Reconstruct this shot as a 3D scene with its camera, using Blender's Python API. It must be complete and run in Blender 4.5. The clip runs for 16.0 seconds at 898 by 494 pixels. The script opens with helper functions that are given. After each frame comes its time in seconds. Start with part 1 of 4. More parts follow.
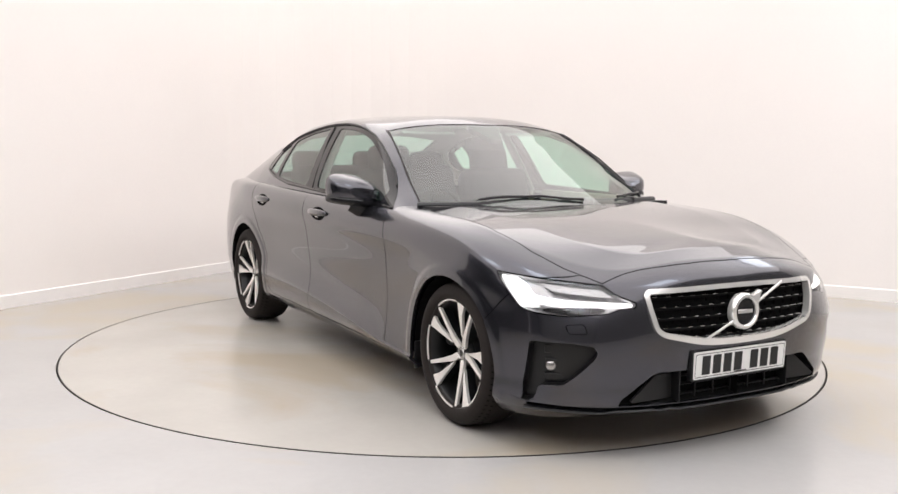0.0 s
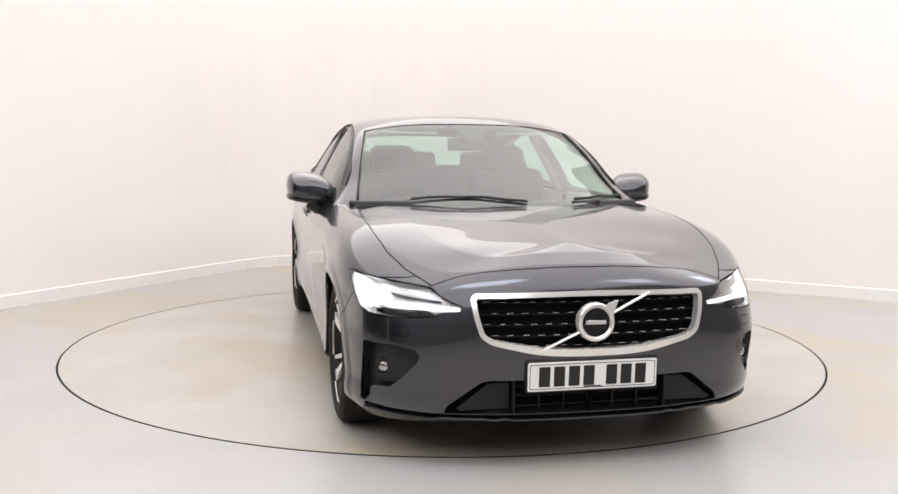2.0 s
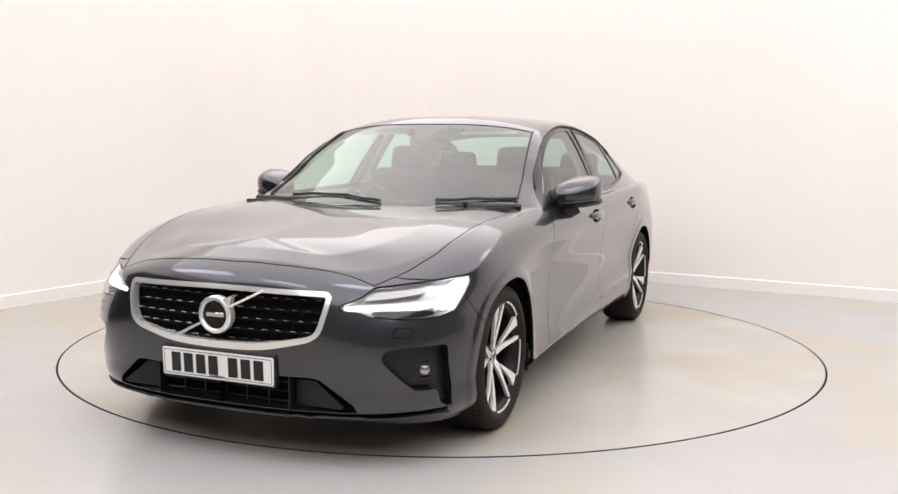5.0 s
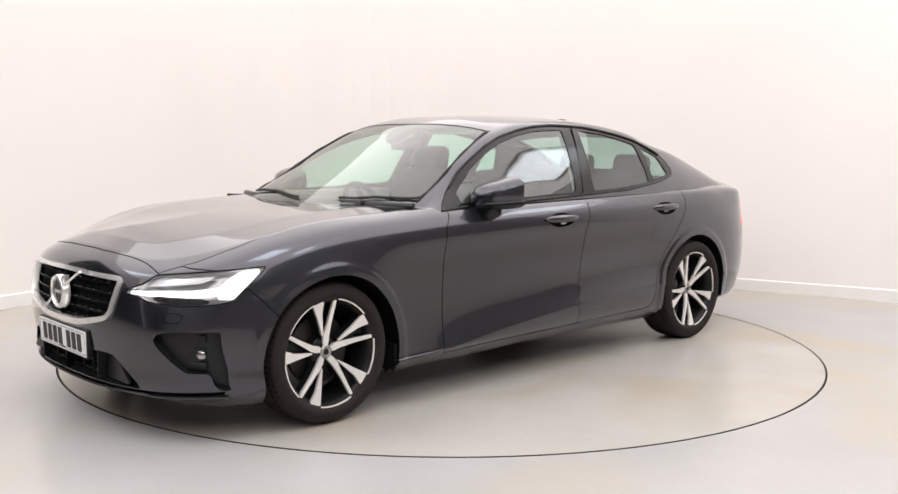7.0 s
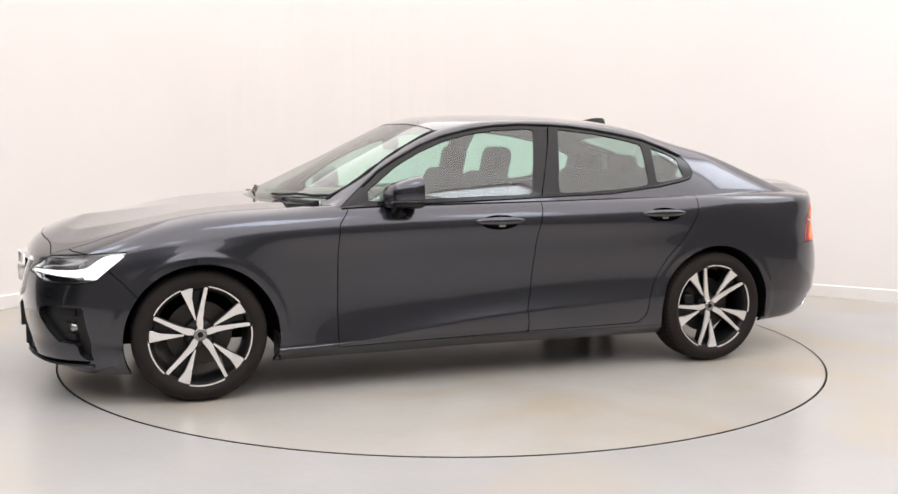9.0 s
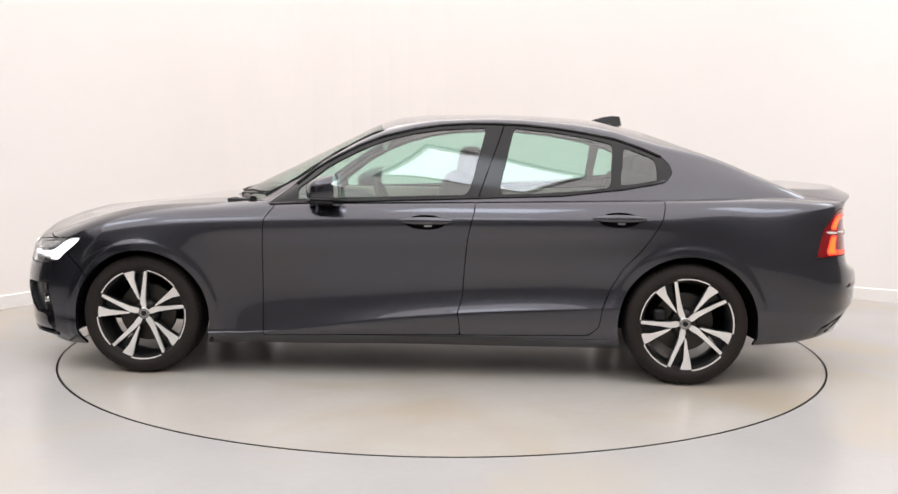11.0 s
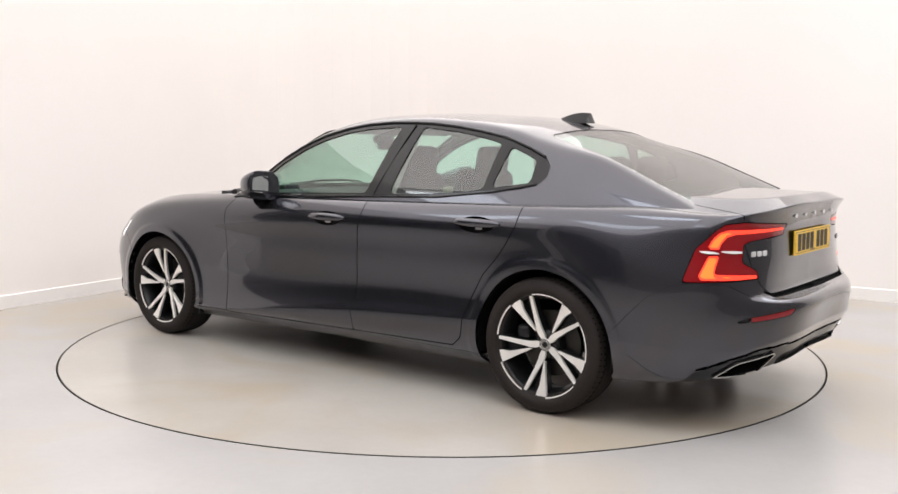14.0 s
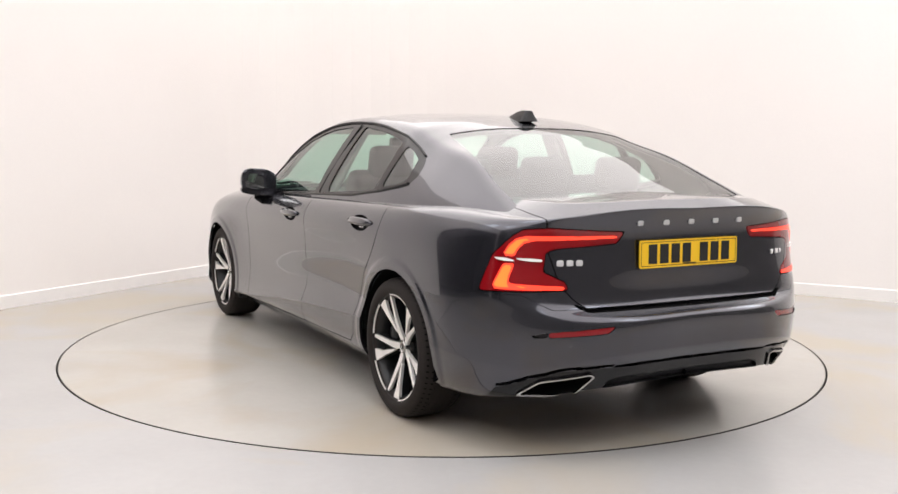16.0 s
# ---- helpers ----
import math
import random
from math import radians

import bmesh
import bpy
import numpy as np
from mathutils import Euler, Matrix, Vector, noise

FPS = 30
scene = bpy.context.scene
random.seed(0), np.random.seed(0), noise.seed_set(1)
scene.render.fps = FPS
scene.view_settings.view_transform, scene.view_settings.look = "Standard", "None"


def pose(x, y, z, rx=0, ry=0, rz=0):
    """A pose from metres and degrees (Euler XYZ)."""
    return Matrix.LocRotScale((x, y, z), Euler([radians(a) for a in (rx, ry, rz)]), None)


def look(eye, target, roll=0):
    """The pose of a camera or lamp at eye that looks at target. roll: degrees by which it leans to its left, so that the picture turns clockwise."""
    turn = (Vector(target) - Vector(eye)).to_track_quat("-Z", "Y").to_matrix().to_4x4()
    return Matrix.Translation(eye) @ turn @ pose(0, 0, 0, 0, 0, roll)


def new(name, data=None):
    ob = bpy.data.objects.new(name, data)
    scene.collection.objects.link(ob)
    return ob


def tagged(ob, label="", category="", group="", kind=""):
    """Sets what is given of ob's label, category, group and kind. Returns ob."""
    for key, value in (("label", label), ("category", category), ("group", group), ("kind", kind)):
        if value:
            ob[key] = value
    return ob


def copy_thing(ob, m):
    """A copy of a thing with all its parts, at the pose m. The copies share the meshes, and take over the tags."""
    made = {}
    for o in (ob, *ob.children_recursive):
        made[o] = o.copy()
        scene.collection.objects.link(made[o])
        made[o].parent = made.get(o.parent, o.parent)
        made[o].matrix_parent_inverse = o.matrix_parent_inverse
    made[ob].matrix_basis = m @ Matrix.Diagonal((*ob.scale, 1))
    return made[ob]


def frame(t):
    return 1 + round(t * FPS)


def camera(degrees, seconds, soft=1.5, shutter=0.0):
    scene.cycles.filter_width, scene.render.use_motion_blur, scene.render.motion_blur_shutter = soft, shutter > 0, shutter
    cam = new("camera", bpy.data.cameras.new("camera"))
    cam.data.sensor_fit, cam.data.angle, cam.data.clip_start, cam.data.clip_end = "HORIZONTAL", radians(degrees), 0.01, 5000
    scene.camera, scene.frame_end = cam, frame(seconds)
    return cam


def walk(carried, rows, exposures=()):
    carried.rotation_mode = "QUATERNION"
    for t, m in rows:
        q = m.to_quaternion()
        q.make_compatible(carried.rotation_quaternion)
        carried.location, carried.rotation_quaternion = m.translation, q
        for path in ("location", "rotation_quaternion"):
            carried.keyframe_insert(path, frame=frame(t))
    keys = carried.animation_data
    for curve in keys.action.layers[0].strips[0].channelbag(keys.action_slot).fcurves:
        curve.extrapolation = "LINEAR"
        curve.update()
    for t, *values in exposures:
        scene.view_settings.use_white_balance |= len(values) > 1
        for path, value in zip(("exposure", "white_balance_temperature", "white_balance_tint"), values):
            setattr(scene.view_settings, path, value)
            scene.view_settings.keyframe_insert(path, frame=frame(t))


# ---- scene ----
# ---------------------------------------------------------------- camera
EYE = Vector((0.0, -5.839, 1.238))
YAW, PITCH, ROLL = radians(-0.399), radians(-6.2225), 0.552
AIM = EYE + 5 * Vector((-math.sin(YAW) * math.cos(PITCH), math.cos(YAW) * math.cos(PITCH), math.sin(PITCH)))
cam = camera(50.74, 16.0)
walk(cam, [(0.0, look(EYE, AIM, ROLL)), (16.0, look(EYE, AIM, ROLL))])

# ---------------------------------------------------------------- world and light
scene.view_settings.exposure = 0.0
world = bpy.data.worlds.new("studio_world")
scene.world = world
world.use_nodes = True
world.node_tree.nodes["Background"].inputs[0].default_value = (1.0, 0.97, 0.94, 1)
world.node_tree.nodes["Background"].inputs[1].default_value = 0.3

CORNER = Vector((-1.30, 4.48, 0.0))      # far corner of the room
ALONG_L = Vector((-0.489, -0.872, 0.0))  # left wall, from the corner
ALONG_R = Vector((0.872, -0.489, 0.0))   # right wall, from the corner
LEN_L, LEN_R, CEIL = 11.0, 10.0, 3.6
ROOM_TURN = math.atan2(ALONG_R.y, ALONG_R.x)


def room(a, b, z):
    """A place from metres along the left wall, along the right wall, and up."""
    return CORNER + ALONG_L * a + ALONG_R * b + Vector((0, 0, z))


def area(name, place, aim, sx, sy, watts, colour=(1.0, 0.935, 0.925), spread=160):
    """A rectangular lamp at a place, turned towards an aim, its long side level."""
    lamp = bpy.data.lights.new(name, "AREA")
    lamp.spread = radians(spread)
    lamp.shape, lamp.size, lamp.size_y, lamp.energy, lamp.color = "RECTANGLE", sx, sy, watts, colour
    ob = new(name, lamp)
    ob.matrix_world = look(place, aim)
    return ob


PANELS = [(5.7, 4.7), (4.8, 7.8), (8.7, 2.8), (9.4, 6.6), (0.9, 7.0), (7.0, 0.9)]
for a, b in PANELS:
    ob = area("panel_lamp", room(a, b, CEIL - 0.07), room(a, b, 0), 1.5, 1.0, 18.0, (0.84, 0.91, 1.0))
    ob.matrix_world = Matrix.Translation(room(a, b, CEIL - 0.07)) @ Matrix.Rotation(ROOM_TURN, 4, "Z")
# ---------------------------------------------------------------- materials


def mat(name, colour, rough=0.5, metal=0.0, coat=0.0, emit=0.0, spec=0.5, grain=0.0, scale=40.0, bump=0.0, stain=0.0, emit_colour=None, dirt=None):
    m = bpy.data.materials.new(name)
    m.use_nodes = True
    t = m.node_tree
    b = t.nodes["Principled BSDF"]
    b.inputs["Base Color"].default_value = (*colour, 1)
    b.inputs["Roughness"].default_value = rough
    b.inputs["Metallic"].default_value = metal
    b.inputs["Coat Weight"].default_value = coat
    b.inputs["Coat Roughness"].default_value = 0.03
    b.inputs["Specular IOR Level"].default_value = spec
    if emit:
        b.inputs["Emission Color"].default_value = (*(emit_colour or colour), 1)
        b.inputs["Emission Strength"].default_value = emit
    if grain or stain or bump:
        co = t.nodes.new("ShaderNodeTexCoord")
        fine = t.nodes.new("ShaderNodeTexNoise")
        fine.inputs["Scale"].default_value, fine.inputs["Detail"].default_value = scale, 4.0
        t.links.new(co.outputs["Object"], fine.inputs["Vector"])
        broad = t.nodes.new("ShaderNodeTexNoise")
        broad.inputs["Scale"].default_value, broad.inputs["Detail"].default_value = 1.3, 5.0
        t.links.new(co.outputs["Object"], broad.inputs["Vector"])
        mix = t.nodes.new("ShaderNodeMix")
        mix.data_type = "RGBA"
        mix.inputs["A"].default_value = (*[c * (1 - grain) for c in colour], 1)
        mix.inputs["B"].default_value = (*[min(1, c * (1 + grain)) for c in colour], 1)
        t.links.new(fine.outputs["Fac"], mix.inputs["Factor"])
        ramp = t.nodes.new("ShaderNodeMapRange")
        ramp.inputs["From Min"].default_value, ramp.inputs["From Max"].default_value = 0.35, 0.7
        ramp.inputs["To Min"].default_value, ramp.inputs["To Max"].default_value = 1.0, 1.0 - stain
        t.links.new(broad.outputs["Fac"], ramp.inputs["Value"])
        mul = t.nodes.new("ShaderNodeMix")
        mul.data_type, mul.blend_type = "RGBA", "MULTIPLY"
        mul.inputs["Factor"].default_value = 1.0
        t.links.new(mix.outputs["Result"], mul.inputs["A"])
        t.links.new(ramp.outputs["Result"], mul.inputs["B"])
        t.links.new(mul.outputs["Result"], b.inputs["Base Color"])
        if dirt:
            patch, edge, soil = t.nodes.new("ShaderNodeTexNoise"), t.nodes.new("ShaderNodeMapRange"), t.nodes.new("ShaderNodeMix")
            patch.inputs["Scale"].default_value, patch.inputs["Detail"].default_value, patch.inputs["Distortion"].default_value = 0.75, 7.0, 0.8
            edge.inputs["From Min"].default_value, edge.inputs["From Max"].default_value, edge.inputs["To Max"].default_value = 0.47, 0.63, 0.9
            soil.data_type = "RGBA"
            soil.inputs["B"].default_value = (*dirt, 1)
            t.links.new(co.outputs["Object"], patch.inputs["Vector"])
            t.links.new(patch.outputs["Fac"], edge.inputs["Value"])
            t.links.new(edge.outputs["Result"], soil.inputs["Factor"])
            t.links.new(mul.outputs["Result"], soil.inputs["A"])
            t.links.new(soil.outputs["Result"], b.inputs["Base Color"])
        if bump:
            bm_ = t.nodes.new("ShaderNodeBump")
            bm_.inputs["Strength"].default_value, bm_.inputs["Distance"].default_value = bump, 0.002
            t.links.new(fine.outputs["Fac"], bm_.inputs["Height"])
            t.links.new(bm_.outputs["Normal"], b.inputs["Normal"])
    return m


def glass(name, tint, gloss=0.08):
    """A thin pane: clear and tinted, with the gloss of glass rising towards a grazing view."""
    m = bpy.data.materials.new(name)
    m.use_nodes = True
    t = m.node_tree
    t.nodes.remove(t.nodes["Principled BSDF"])
    clear, shine, mix, face = (t.nodes.new("ShaderNode" + k) for k in ("BsdfTransparent", "BsdfGlossy", "MixShader", "LayerWeight"))
    clear.inputs["Color"].default_value = (*tint, 1)
    shine.inputs["Roughness"].default_value = 0.012
    face.inputs["Blend"].default_value = 0.5
    power, scale = t.nodes.new("ShaderNodeMath"), t.nodes.new("ShaderNodeMath")
    power.operation, scale.operation = "POWER", "MULTIPLY_ADD"
    power.inputs[1].default_value, scale.inputs[1].default_value, scale.inputs[2].default_value = 4.2, 1 - gloss, gloss
    t.links.new(face.outputs["Facing"], power.inputs[0])
    t.links.new(power.outputs[0], scale.inputs[0])
    t.links.new(scale.outputs[0], mix.inputs["Fac"])
    t.links.new(clear.outputs["BSDF"], mix.inputs[1])
    t.links.new(shine.outputs["BSDF"], mix.inputs[2])
    t.links.new(mix.outputs["Shader"], t.nodes["Material Output"].inputs["Surface"])
    return m


WALL = mat("matt_white_wall", (0.86, 0.825, 0.80), 0.8, grain=0.015, scale=60, bump=0.05, stain=0.02)
TRIM = mat("white_gloss_trim", (0.86, 0.84, 0.82), 0.4, grain=0.02, scale=30)
FLOOR = mat("grey_resin_floor", (0.415, 0.402, 0.392), 0.25, grain=0.03, scale=25, stain=0.08, spec=0.5, dirt=(0.43, 0.38, 0.31))
DISC = mat("turntable_resin", (0.46, 0.435, 0.40), 0.24, grain=0.03, scale=25, stain=0.12, spec=0.5, dirt=(0.42, 0.36, 0.285))
# ceiling out of view; its even glow is added as the main light
CEILING = mat("glowing_unseen_ceiling", (0.8, 0.78, 0.76), 0.7, emit=1.87, emit_colour=(1.0, 0.955, 0.952))
GREY_WALL = mat("grey_painted_wall", (0.16, 0.155, 0.15), 0.7, grain=0.04, scale=12, stain=0.06)
DARK_ROOM = mat("dark_grey_wall", (0.06, 0.06, 0.065), 0.8, grain=0.1, scale=8)
PIT = mat("dark_gap", (0.02, 0.02, 0.02), 0.8)
PANEL_GLOW = mat("light_diffuser", (0.9, 0.9, 0.9), 0.5, emit=2.0, emit_colour=(0.97, 0.97, 1.0))
FRAME_WHITE = mat("powder_coated_frame", (0.7, 0.7, 0.7), 0.4)

PAINT = mat("dark_grey_metallic_paint", (0.058, 0.058, 0.070), 0.25, metal=0.88, coat=1.0, grain=0.15, scale=900, spec=0.3)
BLACK = mat("satin_black_plastic", (0.0075, 0.0075, 0.008), 0.42, grain=0.15, scale=300, spec=0.4)
GLOSS_BLACK = mat("gloss_black_trim", (0.005, 0.005, 0.006), 0.15, coat=0.1, spec=0.3)
INNER = mat("inner_shadow_shell", (0.004, 0.004, 0.004), 0.9, spec=0.1)
CHROME = mat("satin_chrome", (0.88, 0.87, 0.85), 0.22, metal=0.72)
DULL = mat("dull_chrome", (0.46, 0.45, 0.44), 0.25, metal=1.0)
BRIGHT = mat("polished_chrome", (0.85, 0.85, 0.85), 0.08, metal=1.0)
MACHINED = mat("machined_alloy", (0.88, 0.85, 0.82), 0.3, metal=0.5, grain=0.04, scale=200)
RIM_BLACK = mat("black_rim_paint", (0.006, 0.006, 0.0065), 0.35, spec=0.35)
RUBBER = mat("tyre_rubber", (0.017, 0.013, 0.0115), 0.75, spec=0.25, grain=0.25, scale=60, bump=0.3)
RED_HOT = mat("hot_red_lamp", (0.9, 0.2, 0.03), 0.3, emit=1.5, emit_colour=(1.0, 0.09, 0.018))
STEEL = mat("brake_steel", (0.06, 0.055, 0.05), 0.45, metal=0.9, grain=0.1, scale=80)
PLATE_W = mat("white_plate", (0.82, 0.82, 0.80), 0.35)
PLATE_Y = mat("yellow_plate", (0.85, 0.52, 0.02), 0.35)
INK = mat("black_plate_ink", (0.01, 0.01, 0.01), 0.5)
LAMP_BODY = mat("lamp_reflector", (0.40, 0.40, 0.41), 0.22, metal=0.9)
LAMP_DARK = mat("dark_lamp_bezel", (0.03, 0.03, 0.032), 0.2, metal=0.5)
DRL = mat("daytime_light", (1, 1, 1), 0.3, emit=1.6, emit_colour=(1.0, 0.99, 0.97))
RED_DARK = mat("red_lamp_housing", (0.22, 0.003, 0.006), 0.12, coat=0.4)
RED_GLOW = mat("lit_red_lamp", (0.7, 0.03, 0.02), 0.3, emit=1.3, emit_colour=(1.0, 0.06, 0.025))
SEAT = mat("charcoal_seat_cloth", (0.024, 0.024, 0.026), 0.85, grain=0.06, scale=25, spec=0.2)
CABIN = mat("cabin_plastic", (0.03, 0.03, 0.031), 0.7, grain=0.05, scale=25, spec=0.3)
BEIGE = mat("blond_trim", (0.50, 0.43, 0.34), 0.6, grain=0.08, scale=90)
LINING = mat("pale_roof_lining", (0.42, 0.40, 0.37), 0.9, grain=0.05, scale=100)
GLASS = glass("green_tinted_glass", (0.60, 0.83, 0.74), 0.13)
GLASS_REAR = glass("rear_screen_glass", (0.66, 0.83, 0.76), 0.18)
GLASS_FRONT = glass("windscreen_glass", (0.62, 0.83, 0.72), 0.14)
LENS = glass("clear_lamp_lens", (0.93, 0.93, 0.93), 0.05)
BADGE = mat("silver_badge", (0.78, 0.78, 0.78), 0.25, metal=0.5)
MIRROR = mat("mirror_glass", (0.85, 0.87, 0.87), 0.02, metal=1.0)

# ---------------------------------------------------------------- building helpers


def mesh_ob(name, verts, faces, material, parent=None, label="", smooth=False, loop_normals=None, kind=""):
    me = bpy.data.meshes.new(name)
    me.from_pydata([tuple(v) for v in verts], [], [tuple(f) for f in faces])
    me.materials.append(material)
    if smooth:
        me.polygons.foreach_set("use_smooth", [True] * len(me.polygons))
    if loop_normals is not None:
        me.normals_split_custom_set(loop_normals)
    me.update()
    ob = new(name, me)
    if parent is not None:
        ob.parent = parent
    if label or kind:
        tagged(ob, label=label, kind=kind)
    return ob


def part(name, bm, material, parent=None, label="", smooth=None, angle=35):
    me = bpy.data.meshes.new(name)
    bm.normal_update()
    if smooth is not None:
        for f in bm.faces:
            f.smooth = smooth
        if smooth:
            for e in bm.edges:
                if len(e.link_faces) == 2 and e.calc_face_angle(0) > radians(angle):
                    e.smooth = False
    bm.to_mesh(me)
    bm.free()
    me.materials.append(material)
    ob = new(name, me)
    if parent is not None:
        ob.parent = parent
    if label:
        tagged(ob, label=label)
    return ob


def box_bm(sx, sy, sz, bevel=0.0, seg=2, m=None):
    bm = bmesh.new()
    bmesh.ops.create_cube(bm, size=1.0, matrix=Matrix.Diagonal((sx, sy, sz, 1)))
    if bevel:
        bmesh.ops.bevel(bm, geom=list(bm.edges), offset=bevel, segments=seg, affect="EDGES", profile=0.5)
    if m is not None:
        bm.transform(m)
    return bm


def prism_bm(outline, d0, d1, m=None, bevel=0.0):
    """A prism on a closed outline in x and y, between two heights."""
    bm = bmesh.new()
    lo = [bm.verts.new((x, y, d0)) for x, y in outline]
    hi = [bm.verts.new((x, y, d1)) for x, y in outline]
    n = len(outline)
    bm.faces.new(lo[::-1]), bm.faces.new(hi)
    for i in range(n):
        bm.faces.new((lo[i], lo[(i + 1) % n], hi[(i + 1) % n], hi[i]))
    bmesh.ops.recalc_face_normals(bm, faces=bm.faces)
    if bevel:
        rim = [e for e in bm.edges if all(abs(v.co.z - d1) < 1e-6 for v in e.verts)]
        bmesh.ops.bevel(bm, geom=rim, offset=bevel, segments=2, affect="EDGES", profile=0.5)
    if m is not None:
        bm.transform(m)
    return bm


def lathe_bm(profile, n=64, close=False):
    """Turns a profile of (radius, height) about the z axis."""
    bm = bmesh.new()
    rings = [[bm.verts.new((r * math.cos(2 * math.pi * k / n), r * math.sin(2 * math.pi * k / n), h)) for k in range(n)] for r, h in profile]
    pairs = list(zip(rings, rings[1:])) + ([(rings[-1], rings[0])] if close else [])
    for a, b in pairs:
        for k in range(n):
            bm.faces.new((a[k], a[(k + 1) % n], b[(k + 1) % n], b[k]))
    bmesh.ops.recalc_face_normals(bm, faces=bm.faces)
    return bm


def tube_bm(points, radius, n=10, closed=False, flat=1.0):
    """A tube along a line of points."""
    bm = bmesh.new()
    pts = [Vector(p) for p in points]
    rings = []
    for i, p in enumerate(pts):
        a = pts[i - 1] if i or closed else p
        b = pts[(i + 1) % len(pts)] if i + 1 < len(pts) or closed else p
        d = (b - a).normalized()
        s = d.cross(Vector((0, 0, 1)))
        s = s.normalized() if s.length > 1e-4 else Vector((1, 0, 0))
        w = s.cross(d)
        rings.append([bm.verts.new(p + radius * (math.cos(2 * math.pi * k / n) * s + flat * math.sin(2 * math.pi * k / n) * w)) for k in range(n)])
    for i in range(len(rings) - (0 if closed else 1)):
        a, b = rings[i], rings[(i + 1) % len(rings)]
        for k in range(n):
            bm.faces.new((a[k], a[(k + 1) % n], b[(k + 1) % n], b[k]))
    if not closed:
        bm.faces.new(rings[0][::-1]), bm.faces.new(rings[-1])
    bmesh.ops.recalc_face_normals(bm, faces=bm.faces)
    return bm


def smooth_poly(points, n=8, corner=0.25):
    """A closed outline with its corners rounded by the given share of the shorter side."""
    out = []
    m = len(points)
    for i in range(m):
        a, p, b = (np.array(points[(i + k) % m], float) for k in (-1, 0, 1))
        r = corner * min(np.linalg.norm(a - p), np.linalg.norm(b - p))
        s, e = p + r * (a - p) / np.linalg.norm(a - p), p + r * (b - p) / np.linalg.norm(b - p)
        for k in range(n + 1):
            t = k / n
            out.append(tuple((1 - t) ** 2 * s + 2 * t * (1 - t) * p + t * t * e))
    return out


# ---- smooth curves


def cubic(t, y, q):
    """The natural cubic spline through y at t, read at q."""
    t, y, q = np.asarray(t, float), np.asarray(y, float), np.asarray(q, float)
    n, h = len(t), np.diff(t)
    flat = y.reshape(n, -1)
    a, b = np.eye(n), np.zeros_like(flat)
    for i in range(1, n - 1):
        a[i, i - 1 : i + 2] = h[i - 1], 2 * (h[i - 1] + h[i]), h[i]
        b[i] = 6 * ((flat[i + 1] - flat[i]) / h[i] - (flat[i] - flat[i - 1]) / h[i - 1])
    m = np.linalg.solve(a, b)
    k = np.clip(np.searchsorted(t, q) - 1, 0, n - 2)
    hk, u, v = h[k][:, None], (q - t[k])[:, None], (t[k + 1] - q)[:, None]
    out = (m[k] * v**3 + m[k + 1] * u**3) / (6 * hk) + (flat[k] / hk - m[k] * hk / 6) * v + (flat[k + 1] / hk - m[k + 1] * hk / 6) * u
    return out.reshape((len(q),) + y.shape[1:])


def gentle(t, y, q):
    """A curve through y at t that does not overshoot (t rising)."""
    t, y, q = np.asarray(t, float), np.asarray(y, float), np.asarray(q, float)
    h, n = np.diff(t), len(t)
    d = np.diff(y) / h
    m = np.zeros(n)
    for i in range(1, n - 1):
        if d[i - 1] * d[i] > 0:
            w1, w2 = 2 * h[i] + h[i - 1], h[i] + 2 * h[i - 1]
            m[i] = (w1 + w2) / (w1 / d[i - 1] + w2 / d[i])
    m[0], m[-1] = d[0], d[-1]
    k = np.clip(np.searchsorted(t, q) - 1, 0, n - 2)
    s = np.clip((q - t[k]) / h[k], 0, 1)
    return (1 + 2 * s) * (1 - s) ** 2 * y[k] + s * (1 - s) ** 2 * h[k] * m[k] + s * s * (3 - 2 * s) * y[k + 1] + s * s * (s - 1) * h[k] * m[k + 1]


def inside(outline, px, py):
    """Metres to a closed outline, positive within it."""
    o = np.asarray(outline, float)
    a, b = o, np.roll(o, -1, 0)
    best, odd = np.full(len(px), 1e9), np.zeros(len(px), bool)
    for (ax, ay), (bx, by) in zip(a, b):
        dx, dy = bx - ax, by - ay
        s = np.clip(((px - ax) * dx + (py - ay) * dy) / (dx * dx + dy * dy + 1e-12), 0, 1)
        best = np.minimum(best, np.hypot(px - ax - s * dx, py - ay - s * dy))
        if dy:
            odd ^= ((ay > py) != (by > py)) & (px < dx * (py - ay) / dy + ax)
    return np.where(odd, best, -best)


